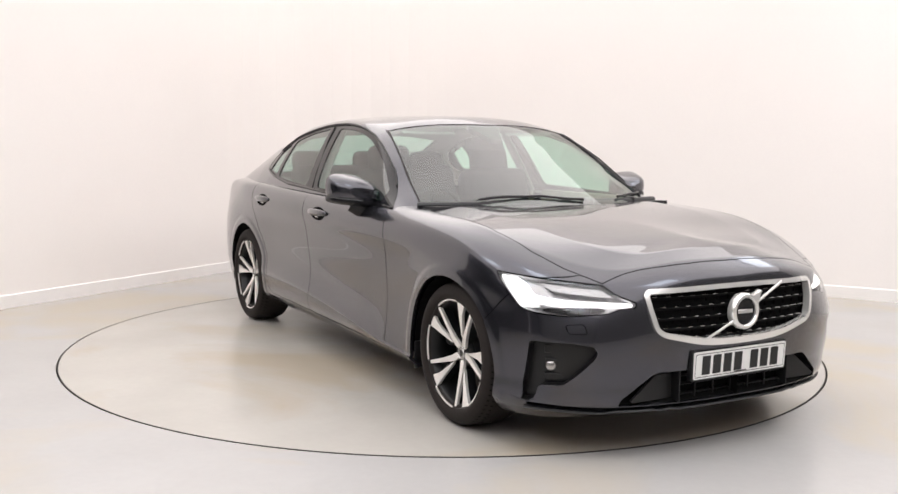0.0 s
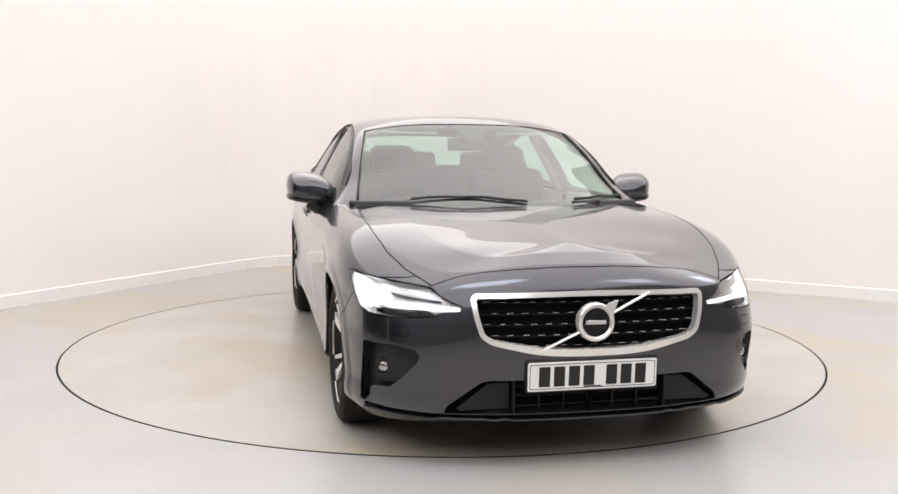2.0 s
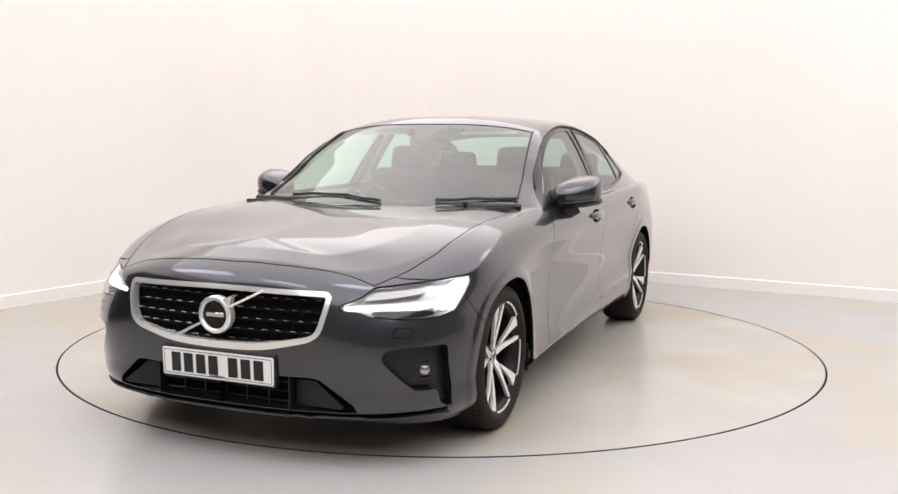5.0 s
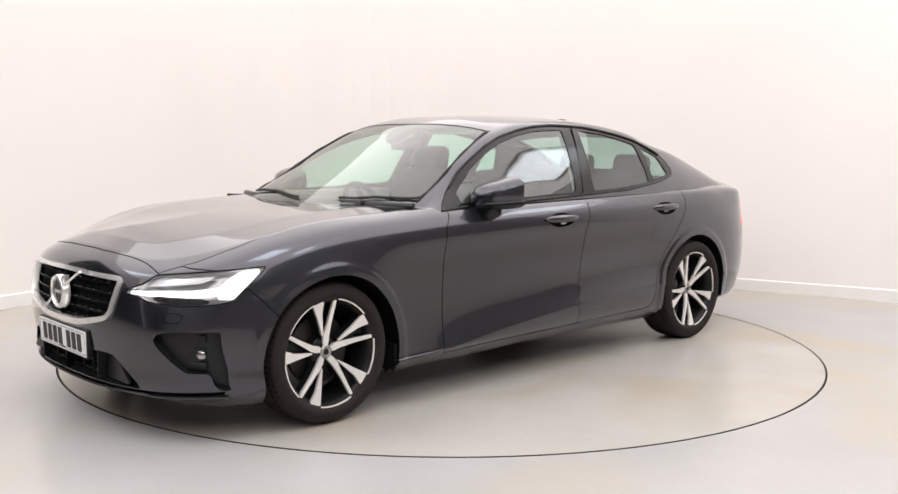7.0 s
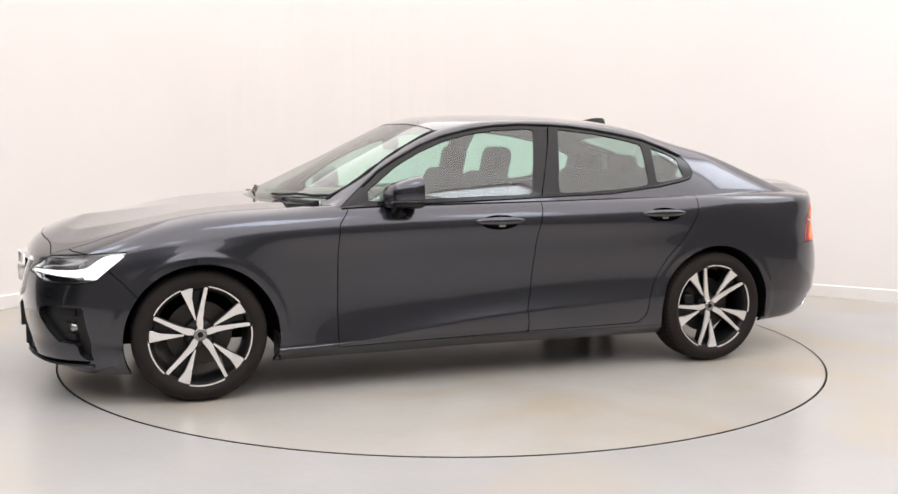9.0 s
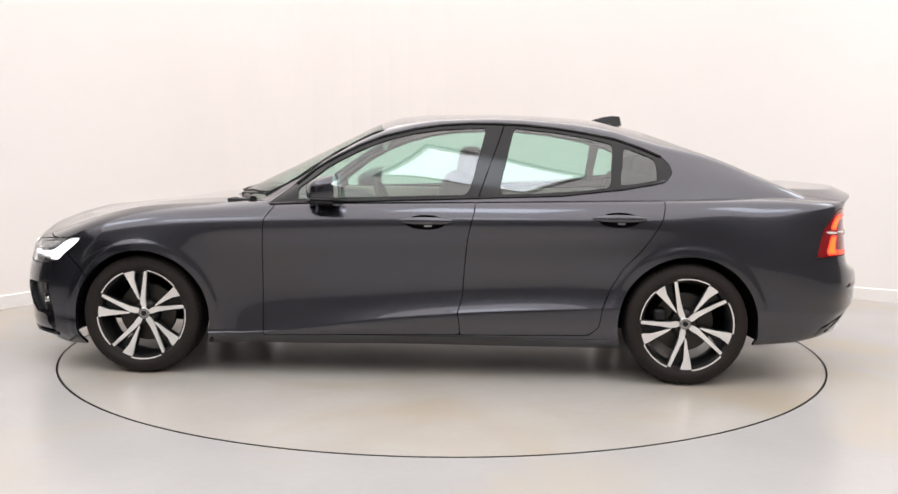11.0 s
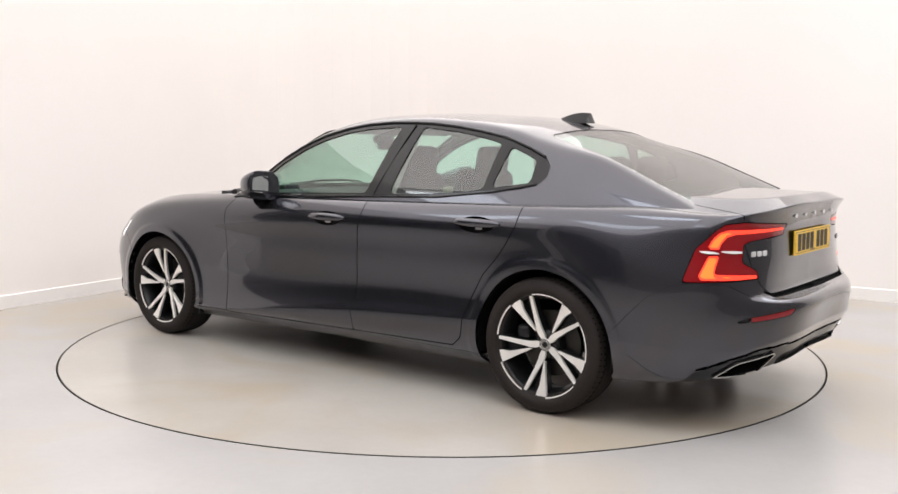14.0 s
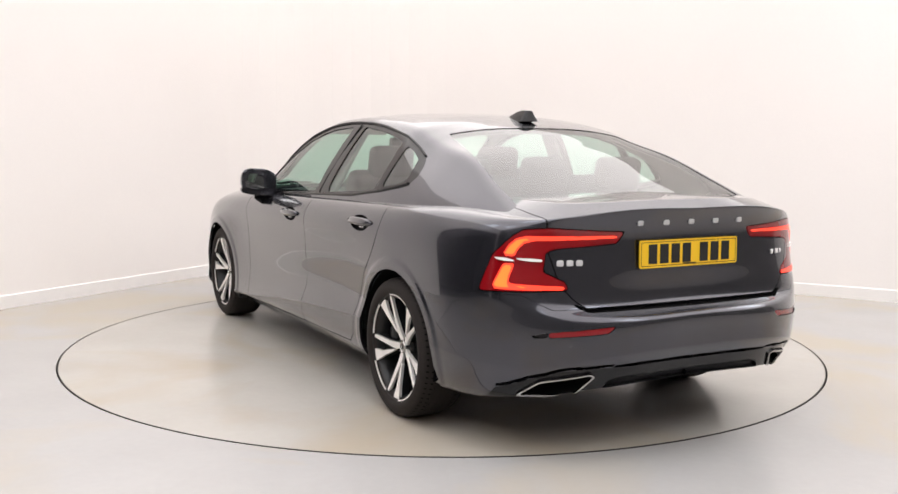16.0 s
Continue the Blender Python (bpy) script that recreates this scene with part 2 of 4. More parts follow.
class Skin:
    """A piece of surface: places, normals and faces. It can be cut along a field."""

    def __init__(self, v, n, f):
        self.v, self.n, self.f = np.asarray(v, float), np.asarray(n, float), list(f)

    def clip(self, field):
        """The part where the field is positive."""
        v, n, w = list(self.v), list(self.n), field
        keep, made, out = w > 0, {}, []
        for face in self.f:
            inn = [keep[i] for i in face]
            if all(inn):
                out.append(face)
            elif any(inn):
                poly = []
                for i, j in zip(face, face[1:] + face[:1]):
                    if keep[i]:
                        poly.append(i)
                    if keep[i] != keep[j]:
                        key = (i, j) if i < j else (j, i)
                        if key not in made:
                            p, q = key
                            s = w[p] / (w[p] - w[q])
                            made[key] = len(v)
                            v.append(self.v[p] + s * (self.v[q] - self.v[p]))
                            n.append(self.n[p] + s * (self.n[q] - self.n[p]))
                        poly.append(made[key])
                if len(poly) > 2:
                    out.append(tuple(poly))
        return Skin(v, n, out).tidy()

    def tidy(self):
        used = sorted({i for f in self.f for i in f})
        to = {i: k for k, i in enumerate(used)}
        self.v, self.n = np.asarray(self.v)[used].reshape(-1, 3), np.asarray(self.n)[used].reshape(-1, 3)
        self.f = [tuple(to[i] for i in f) for f in self.f]
        return self

    def split(self, make, gap=0.0):
        """Within and without a field, which make() gives for places; a gap of twice the given width lies between."""
        w = make(self.v)
        return self.clip(w - gap), self.clip(-w - gap)

    def moved(self, depth):
        return Skin(self.v - depth * self.n, self.n, self.f)

    def mirrored(self):
        return Skin(self.v * (1, -1, 1), self.n * (1, -1, 1), [f[::-1] for f in self.f])

    def both(self):
        """This half and its mirror image, joined along the middle."""
        m = self.mirrored()
        k = len(self.v)
        mid = np.abs(self.v[:, 1]) < 1e-5
        to = [i if mid[i] else k + i for i in range(k)]
        return Skin(np.vstack([self.v, m.v]), np.vstack([np.where(mid[:, None], self.n * (1, 0, 1), self.n), m.n]), self.f + [tuple(to[i] for i in f) for f in m.f]).tidy()

    def rim(self):
        """Directed edges of the border, but for those in the middle plane."""
        seen = set()
        for f in self.f:
            seen.update(zip(f, f[1:] + f[:1]))
        return [(i, j) for i, j in seen if (j, i) not in seen and not (abs(self.v[i][1]) < 1e-5 and abs(self.v[j][1]) < 1e-5)]

    def build(self, name, material, parent, label="", edge=0.012):
        """A mesh object, its border turned inwards by edge."""
        v, faces = list(self.v), list(self.f)
        nn = self.n / (np.linalg.norm(self.n, axis=1, keepdims=True) + 1e-9)
        loops = [tuple(nn[i]) for f in faces for i in f]
        if edge:
            inner = {}
            for i, j in self.rim():
                for k in (i, j):
                    if k not in inner:
                        inner[k] = len(v)
                        v.append(self.v[k] - edge * nn[k])
                face = (j, i, inner[i], inner[j])
                a, b, c = (np.asarray(v[k]) for k in face[:3])
                fn = np.cross(b - a, c - b)
                fn = fn / (np.linalg.norm(fn) + 1e-9)
                faces.append(face)
                loops += [tuple(fn)] * 4
        return mesh_ob(name, v, faces, material, parent, label, smooth=True, loop_normals=loops)


def grid_skin(p):
    """A surface from a grid of places, rows by columns, normals outward by the right-hand rule."""
    nu, nv = p.shape[:2]
    du, dv = np.gradient(p, axis=0), np.gradient(p, axis=1)
    n = np.cross(du, dv)
    ln = np.linalg.norm(n, axis=2, keepdims=True)
    n = n / np.where(ln > 1e-9, ln, 1)
    f = [(i * nv + j, (i + 1) * nv + j, (i + 1) * nv + j + 1, i * nv + j + 1) for i in range(nu - 1) for j in range(nv - 1)]
    return Skin(p.reshape(-1, 3), n.reshape(-1, 3), f)


# ---------------------------------------------------------------- the room
def quad_wall(name, p0, p1, h, thick, material):
    """A wall from p0 to p1 on the floor; its inner face lies on that line, the room on its left."""
    p0, p1 = Vector(p0), Vector(p1)
    d = (p1 - p0).normalized()
    out = Vector((d.y, -d.x, 0)) * thick
    lo = [p0, p1, p1 + out, p0 + out]
    v = lo + [q + Vector((0, 0, h)) for q in lo]
    f = [(3, 2, 1, 0), (4, 5, 6, 7), (0, 1, 5, 4), (1, 2, 6, 5), (2, 3, 7, 6), (3, 0, 4, 7)]
    return tagged(mesh_ob(name, v, f, material), kind="structure")


TURN_R = 2.2667
DISC_AT = Vector((0.008, 0.072, 0.0))   # middle of the turntable


def ring_floor():
    """The floor, with a round opening for the turntable."""
    n = 160
    v, f = [], []
    out = [room(-0.4, -0.4, 0), room(LEN_L + 0.4, -0.4, 0), room(LEN_L + 0.4, LEN_R + 0.4, 0), room(-0.4, LEN_R + 0.4, 0)]
    edges = list(zip(out, out[1:] + out[:1]))
    for k in range(n):
        a = 2 * math.pi * k / n
        d = Vector((math.cos(a), math.sin(a), 0))
        best = 1e9
        for p, q in edges:
            e = q - p
            det = d.x * -e.y + e.x * d.y
            if abs(det) > 1e-9:
                s = (p.x * -e.y + e.x * p.y) / det
                u = (d.x * p.y - d.y * p.x) / det
                if s > 0 and -1e-6 <= u <= 1 + 1e-6:
                    best = min(best, s)
        v += [DISC_AT + d * (TURN_R + 0.004), DISC_AT + d * (TURN_R + 0.4), d * best, DISC_AT + d * (TURN_R + 0.004) - Vector((0, 0, 0.05))]
    for k in range(n):
        a, b = 4 * k, 4 * ((k + 1) % n)
        f += [(a, a + 1, b + 1, b), (a + 1, a + 2, b + 2, b + 1), (a + 3, a, b, b + 3)]
    return tagged(mesh_ob("floor", v, f, FLOOR), label="light grey polished resin studio floor", category="floor", kind="structure")


ring_floor()
# wall line with a rounded far corner
fillet = 1.5
arc = []
for k in range(13):
    a = math.pi / 2 * k / 12
    arc.append(room(fillet * (1 - math.sin(a)), fillet * (1 - math.cos(a)), 0))

BAY = (5.7, 10.7, 2.5)      # wide dark drive-in bay in the left wall: from, to, height


def wall_far():
    v, f = [], []
    line = [room(BAY[0], 0, 0)] + sorted(arc, key=lambda p: -(p - CORNER).dot(ALONG_L)) + [room(0, LEN_R, 0)]
    for p in line:
        o = (p - room(LEN_L / 2, LEN_R / 2, 0)).normalized() * 0.15
        v += [p, p + Vector((0, 0, CEIL)), p + o + Vector((0, 0, CEIL)), p + o]
    n = len(line)
    for k in range(n - 1):
        a, b = 4 * k, 4 * k + 4
        for s in range(4):
            f.append((a + s, b + s, b + (s + 1) % 4, a + (s + 1) % 4))
    f += [(0, 1, 2, 3), (4 * n - 1, 4 * n - 2, 4 * n - 3, 4 * n - 4)]
    tagged(mesh_ob("wall_far", v, f, WALL), kind="structure", label="plain white studio wall with a coved corner", category="wall")
    # skirting board
    v, f = [], []
    for p in line:
        i = (room(LEN_L / 2, LEN_R / 2, 0) - p).normalized()
        q = p + i * 0.016
        v += [p - i * 0.02, q, q + Vector((0, 0, 0.094)), p + i * 0.010 + Vector((0, 0, 0.10)), p - i * 0.02 + Vector((0, 0, 0.10))]
    for k in range(n - 1):
        a, b = 5 * k, 5 * k + 5
        for s in range(4):
            f.append((a + s, a + s + 1, b + s + 1, b + s))
    tagged(mesh_ob("baseboard", v, f, TRIM), kind="structure", label="white painted skirting board along the wall", category="skirting board")


wall_far()
# wall beside and behind the camera, with a wide dark opening
quad_wall("wall_right", room(LEN_L, LEN_R, 0), room(0, LEN_R, 0), CEIL, -0.15, GREY_WALL)
OPEN = (0.25, 2.2, 2.4)
w = quad_wall("wall_left_1", room(BAY[0], 0, 0), room(BAY[1], 0, 0), CEIL - BAY[2], 0.15, WALL)
w.location.z = BAY[2]
quad_wall("wall_left_2", room(BAY[1], 0, 0), room(LEN_L, 0, 0), CEIL, 0.15, WALL)
for nm, a0, b0, a1, b1 in (("wall_bay_1", BAY[0] - .3, -4, BAY[1] + .2, -4), ("wall_bay_2", BAY[0] - .2, -.2, BAY[0] - .2, -4), ("wall_bay_3", BAY[1] + .1, -.2, BAY[1] + .1, -4)):
    quad_wall(nm, room(a0, b0, 0), room(a1, b1, 0), 2.7, 0.1, DARK_ROOM)
for nm, z in (("floor_bay", 0), ("ceiling_bay", 2.7)):
    tagged(mesh_ob(nm, [room(a, c, z) for a, c in ((BAY[0] - .3, -.4 if z == 0 else -.15), (BAY[1] + .2, -.4 if z == 0 else -.15), (BAY[1] + .2, -4.1), (BAY[0] - .3, -4.1))], [(0, 1, 2, 3)], DARK_ROOM), kind="structure")
quad_wall("wall_back_1", room(LEN_L, 0, 0), room(LEN_L, OPEN[0], 0), CEIL, -0.15, GREY_WALL)
quad_wall("wall_back_2", room(LEN_L, OPEN[1], 0), room(LEN_L, LEN_R, 0), CEIL, -0.15, GREY_WALL)
w = quad_wall("wall_back_3", room(LEN_L, OPEN[0], 0), room(LEN_L, OPEN[1], 0), CEIL - OPEN[2], -0.15, GREY_WALL)
w.location.z = OPEN[2]
for nm, a0, b0, a1, b1 in (("wall_annex_1", LEN_L + 3, OPEN[0] - .5, LEN_L + 3, OPEN[1] + .5), ("wall_annex_2", LEN_L + .15, OPEN[0] - .3, LEN_L + 3, OPEN[0] - .3), ("wall_annex_3", LEN_L + .15, OPEN[1] + .3, LEN_L + 3, OPEN[1] + .3)):
    quad_wall(nm, room(a0, b0, 0), room(a1, b1, 0), 2.6, 0.1, DARK_ROOM)
tagged(mesh_ob("floor_annex", [room(LEN_L + .4, OPEN[0] - 1, 0), room(LEN_L + 3.5, OPEN[0] - 1, 0), room(LEN_L + 3.5, OPEN[1] + 1, 0), room(LEN_L + .4, OPEN[1] + 1, 0)], [(0, 1, 2, 3)], DARK_ROOM), kind="structure")
tagged(mesh_ob("ceiling_annex", [room(LEN_L + .15, OPEN[0] - 1, 2.6), room(LEN_L + 3.5, OPEN[0] - 1, 2.6), room(LEN_L + 3.5, OPEN[1] + 1, 2.6), room(LEN_L + .15, OPEN[1] + 1, 2.6)], [(0, 1, 2, 3)], DARK_ROOM), kind="structure")
# unseen ceiling closing the room, given a glow all over
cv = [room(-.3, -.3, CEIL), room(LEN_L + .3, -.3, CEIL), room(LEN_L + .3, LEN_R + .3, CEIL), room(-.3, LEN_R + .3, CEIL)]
tagged(mesh_ob("ceiling", cv + [p + Vector((0, 0, .2)) for p in cv], [(3, 2, 1, 0), (4, 5, 6, 7), (0, 1, 5, 4), (1, 2, 6, 5), (2, 3, 7, 6), (3, 0, 4, 7)], CEILING), kind="structure", label="unseen white ceiling with an even added glow", category="ceiling")


def ceiling_panel(a, b):
    e = new("ceiling_light")
    e.matrix_world = Matrix.Translation(room(a, b, CEIL)) @ Matrix.Rotation(ROOM_TURN, 4, "Z")
    tagged(e, label="rectangular flat white ceiling light panel, lit", category="ceiling light", group="ceiling light panels")
    part("diffuser", box_bm(1.6, 1.1, 0.03, 0.005, 1, Matrix.Translation((0, 0, -0.02))), PANEL_GLOW, e)
    for sx, sy, x, y in ((1.7, 0.05, 0, 0.577), (1.7, 0.05, 0, -0.577), (0.05, 1.1, 0.828, 0), (0.05, 1.1, -0.828, 0)):
        part("frame", box_bm(sx, sy, 0.05, 0.004, 1, Matrix.Translation((x, y, -0.025))), FRAME_WHITE, e)
    return e


for a, b in PANELS:
    ceiling_panel(a, b)
pit = lathe_bm([(0.001, -0.05), (TURN_R + 0.05, -0.05)], 96)
pit.transform(Matrix.Translation(DISC_AT))
tagged(part("floor_pit", pit, PIT), kind="structure", label="dark recess below the turntable gap", category="pit")
turntable = part("turntable", lathe_bm([(0.001, 0.0), (0.6, 0.0), (1.4, 0.0), (TURN_R - 0.006, 0.0), (TURN_R - 0.004, -0.002), (TURN_R - 0.004, -0.045)], 160), DISC)
part("edge_ring", lathe_bm([(TURN_R - 0.008, 0.0015), (TURN_R - 0.0045, 0.0015), (TURN_R - 0.0035, -0.004), (TURN_R - 0.0035, -0.04)], 160), STEEL, turntable, "dull steel edge ring")
tagged(turntable, label="round grey resin turntable set flush into the floor", category="turntable")


# ---------------------------------------------------------------- the car: x ahead, y to its left, z up, from mid-wheelbase
car = new("car")
tagged(car, label="dark grey metallic four-door saloon, lights on, standing on a turntable", category="car")
SIDE_X = (1.436, 1.05, 0.78, 0.5, 0.15, -0.4, -0.95, -1.3, -1.6, -1.9)


def guide(front, side, rear):
    """A design line from the nose's middle round the left side to the tail's middle."""
    return [*front, *[(x, y, z) for x, (y, z) in zip(SIDE_X, side)], *rear]


G = []
# lower edge
G.append(guide([(2.17, 0, .165), (2.155, .3, .165), (2.08, .57, .16), (1.96, .73, .15), (1.78, .81, .145)],
               [(.83, .16), (.82, .165), (.82, .17), (.815, .17), (.81, .175), (.81, .175), (.81, .175), (.82, .18), (.83, .2), (.812, .215)],
               [(-2.185, .70, .245), (-2.355, .42, .29), (-2.365, 0, .30)]))
# lip and top of the sill
G.append(guide([(2.235, 0, .2), (2.22, .3, .2), (2.14, .6, .2), (2.0, .775, .205), (1.79, .865, .2)],
               [(.885, .2), (.888, .212), (.886, .222), (.884, .230), (.881, .238), (.879, .242), (.876, .235), (.872, .23), (.862, .235), (.842, .24)],
               [(-2.195, .722, .275), (-2.365, .44, .325), (-2.378, 0, .335)]))
# lower crease of the doors
G.append(guide([(2.252, 0, .30), (2.238, .3, .3), (2.165, .6, .3), (2.03, .78, .3), (1.80, .872, .3)],
               [(.890, .25), (.895, .24), (.900, .248), (.903, .28), (.904, .32), (.904, .365), (.902, .392), (.90, .405), (.891, .4), (.874, .39)],
               [(-2.247, .738, .376), (-2.42, .45, .424), (-2.438, 0, .437)]))
# hollow of the doors
G.append(guide([(2.262, 0, .43), (2.25, .3, .43), (2.185, .59, .435), (2.055, .78, .44), (1.81, .875, .45)],
               [(.9, .43), (.892, .41), (.884, .41), (.879, .42), (.876, .44), (.876, .48), (.881, .5), (.892, .505), (.893, .5), (.878, .49)],
               [(-2.255, .745, .49), (-2.43, .44, .505), (-2.455, 0, .515)]))
# middle of the doors
G.append(guide([(2.268, 0, .56), (2.25, .3, .56), (2.185, .56, .565), (2.05, .765, .57), (1.83, .86, .585)],
               [(.905, .62), (.897, .63), (.889, .63), (.887, .63), (.887, .64), (.888, .65), (.893, .66), (.902, .665), (.898, .66), (.88, .64)],
               [(-2.25, .745, .60), (-2.41, .44, .585), (-2.435, 0, .59)]))
# lamp line in front, top of the bumper behind
G.append(guide([(2.25, 0, .625), (2.235, .3, .625), (2.18, .53, .625), (2.04, .745, .63), (1.82, .858, .65)],
               [(.902, .7), (.902, .72), (.898, .725), (.897, .73), (.897, .74), (.897, .745), (.899, .755), (.901, .76), (.893, .755), (.872, .73)],
               [(-2.225, .76, .66), (-2.345, .50, .625), (-2.355, 0, .625)]))
# shoulder
G.append(guide([(2.235, 0, .68), (2.22, .3, .675), (2.16, .53, .67), (2.03, .71, .675), (1.81, .845, .70)],
               [(.888, .76), (.905, .79), (.907, .80), (.908, .81), (.908, .825), (.908, .835), (.905, .845), (.899, .85), (.884, .848), (.853, .83)],
               [(-2.215, .745, .78), (-2.335, .47, .76), (-2.355, 0, .755)]))
# top of the shoulder, leading edge of the bonnet, tail edge
G.append(guide([(2.205, 0, .735), (2.19, .3, .728), (2.12, .55, .705), (2.0, .69, .715), (1.78, .805, .775)],
               [(.848, .845), (.868, .876), (.876, .885), (.877, .897), (.873, .91), (.87, .922), (.866, .932), (.863, .938), (.85, .943), (.81, .942)],
               [(-2.212, .725, .925), (-2.335, .45, .905), (-2.352, 0, .90)]))
# bonnet side, foot of the windows, boot lid edge
G.append(guide([(2.15, 0, .778), (2.135, .27, .77), (2.07, .5, .745), (1.94, .625, .765), (1.74, .73, .822)],
               [(.772, .889), (.793, .914), (.82, .925), (.83, .93), (.83, .935), (.83, .945), (.825, .955), (.82, .96), (.80, .965), (.745, .972)],
               [(-2.25, .648, .955), (-2.385, .40, .985), (-2.402, 0, .99)]))
# bonnet crease
G.append(guide([(2.06, 0, .815), (2.05, .2, .81), (2.0, .36, .797), (1.90, .45, .815), (1.72, .52, .848)],
               [(.565, .902), (.60, .932), (.62, .942), (.62, .945), (.62, .95), (.62, .955), (.62, .965), (.62, .98), (.61, 1.003), (.58, 1.018)],
               [(-2.2, .51, 1.012), (-2.325, .31, 1.022), (-2.345, 0, 1.025)]))
# middle
G.append(guide([(1.96, 0, .845), (1.95, 0, .846), (1.92, 0, .85), (1.84, 0, .858), (1.68, 0, .876)],
               [(0, .902), (0, .937), (0, .952), (0, .955), (0, .955), (0, .96), (0, .97), (0, .99), (0, 1.018), (0, 1.036)],
               [(-2.1, 0, 1.041), (-2.2, 0, 1.037), (-2.22, 0, 1.035)]))
G = [[(x, y + (0.021 * math.exp(-((x - 1.55) / 0.40) ** 2) if y > .62 else 0), z) for x, y, z in g] for g in G[:8]] + G[8:]   # fuller over the front wheels
ARCH_F, ARCH_R = (1.425, 0.303, 0.364), (-1.44, 0.315, 0.360)   # wheel openings: x, z, radius
CREASE = (2, 8, 9)          # guides at which the surface breaks
SUB_U, SUB_V = 34, (6, 7, 12, 12, 9, 10, 13, 10, 12, 12)


def lower_body():
    g = np.array(G).transpose(1, 0, 2)                                   # stations, guides, xyz
    g = np.concatenate([g[2:0:-1] * (1, -1, 1), g, g[-2:-4:-1] * (1, -1, 1)])
    step = np.linalg.norm(np.diff(g[:, 2:8], axis=0), axis=2).mean(1)
    t = np.concatenate([[0], np.cumsum(step)])
    q = np.concatenate([np.linspace(t[i], t[i + 1], SUB_U, endpoint=False) for i in range(2, len(t) - 3)] + [t[-3:-2]])
    rows = cubic(t, g, q)                                                # dense u, guides
    rows[[0, -1], :, 1] = 0
    cols, ends = [], (0, *CREASE, len(G) - 1)
    for a, b in zip(ends, ends[1:]):
        seg = rows[:, a : b + 1].transpose(1, 0, 2)
        kv = np.concatenate([[0], np.cumsum(np.linalg.norm(np.diff(seg, axis=0), axis=2).mean(1))])
        qv = np.concatenate([np.linspace(kv[i], kv[i + 1], SUB_V[a + i], endpoint=False) for i in range(b - a)] + [kv[-1:]])
        cols.append(cubic(kv, seg, qv)[: None if b == ends[-1] else -1])
    p = np.concatenate(cols).transpose(1, 0, 2)
    p[[0, -1], :, 1] = 0
    p[:, -1, 1] = 0
    p[..., 1] = np.maximum(p[..., 1], 0)
    for cx, cz, r in (ARCH_F, ARCH_R):      # flared lip round each wheel opening
        d = np.hypot(p[..., 0] - cx, p[..., 2] - cz) - r
        s = np.clip((d - 0.030) / 0.032, 0, 1)
        on = (p[..., 1] > 0.6) & (p[..., 2] > 0.2) & (p[..., 2] < 0.80)
        p[..., 1] += np.where(on, 0.005 * (1 - s * s * (3 - 2 * s)), 0)
    return grid_skin(p)


# greenhouse: lines along the car, read at x
def base_line(x):
    k = (-2.2, -1.8, -1.4, -.95, -.35, .2, .78, 1.0, 1.2)
    return gentle(k, (.70, .775, .822, .842, .850, .846, .846, .84, .83), x), gentle(k, (.90, .925, .93, .925, .92, .91, .90, .85, .80), x)


def rail_line(x):
    k = (-2.2, -1.85, -1.55, -1.30, -1.212, -1.064, -.762, -.456, -.147, .163, .438, .62, .80, .95, 1.2)
    return (gentle(k, (.70, .645, .605, .610, .612, .607, .598, .600, .613, .646, .700, .738, .772, .80, .84), x),
            gentle(k, (.92, 1.070, 1.190, 1.243, 1.266, 1.310, 1.354, 1.371, 1.359, 1.294, 1.159, 1.030, .925, .82, .66), x))


def crown_line(x):
    k = (-2.2, -2.0, -1.8, -1.5, -1.2, -.9, -.4, -.1, .1, .22, .4, .7, 1.05, 1.2)
    return gentle(k, (.962, 1.046, 1.124, 1.237, 1.337, 1.390, 1.412, 1.408, 1.394, 1.360, 1.275, 1.130, .962, .886), x)


def greenhouse():
    xs = np.linspace(1.14, -2.14, 250)
    (by, bz), (ry, rz), cz = base_line(xs), rail_line(xs), crown_line(xs)
    ns, nr = 22, 34
    p = np.zeros((len(xs), ns + nr, 3))
    p[:, :, 0] = xs[:, None]
    for j in range(ns):
        s = j / ns
        p[:, j, 1] = by + (ry - by) * s + 0.022 * 4 * s * (1 - s)
        p[:, j, 2] = bz + (rz - bz) * s
    for j in range(nr):
        s = j / (nr - 1)
        w = (1 - s)
        p[:, ns + j, 1] = ry * w
        p[:, ns + j, 2] = rz + (cz - rz) * (1 - w**2.6)
    for _ in range(3):                      # soften the edge between side and roof
        q = p.copy()
        q[:, 1:-1] = 0.25 * p[:, :-2] + 0.5 * p[:, 1:-1] + 0.25 * p[:, 2:]
        q[:, 1 : ns - 5], q[:, ns + 5 :] = p[:, 1 : ns - 5], p[:, ns + 5 :]
        p = q
    p[:, -1, 1] = 0
    return grid_skin(p)


def circle_field(cx, cz, r):
    return lambda v: np.where(v[:, 1] > 0.45, r - np.hypot(v[:, 0] - cx, v[:, 2] - cz), -1.0)


def side_field(outline, y0=0.45):
    o = np.asarray(outline, float)
    return lambda v: np.where(v[:, 1] > y0, inside(o, v[:, 0], v[:, 2]), -1.0)


def nose_field(outline, x0=1.6):
    o = np.asarray(outline, float)
    return lambda v: np.where(v[:, 0] > x0, inside(o, v[:, 1], v[:, 2]), -1.0)


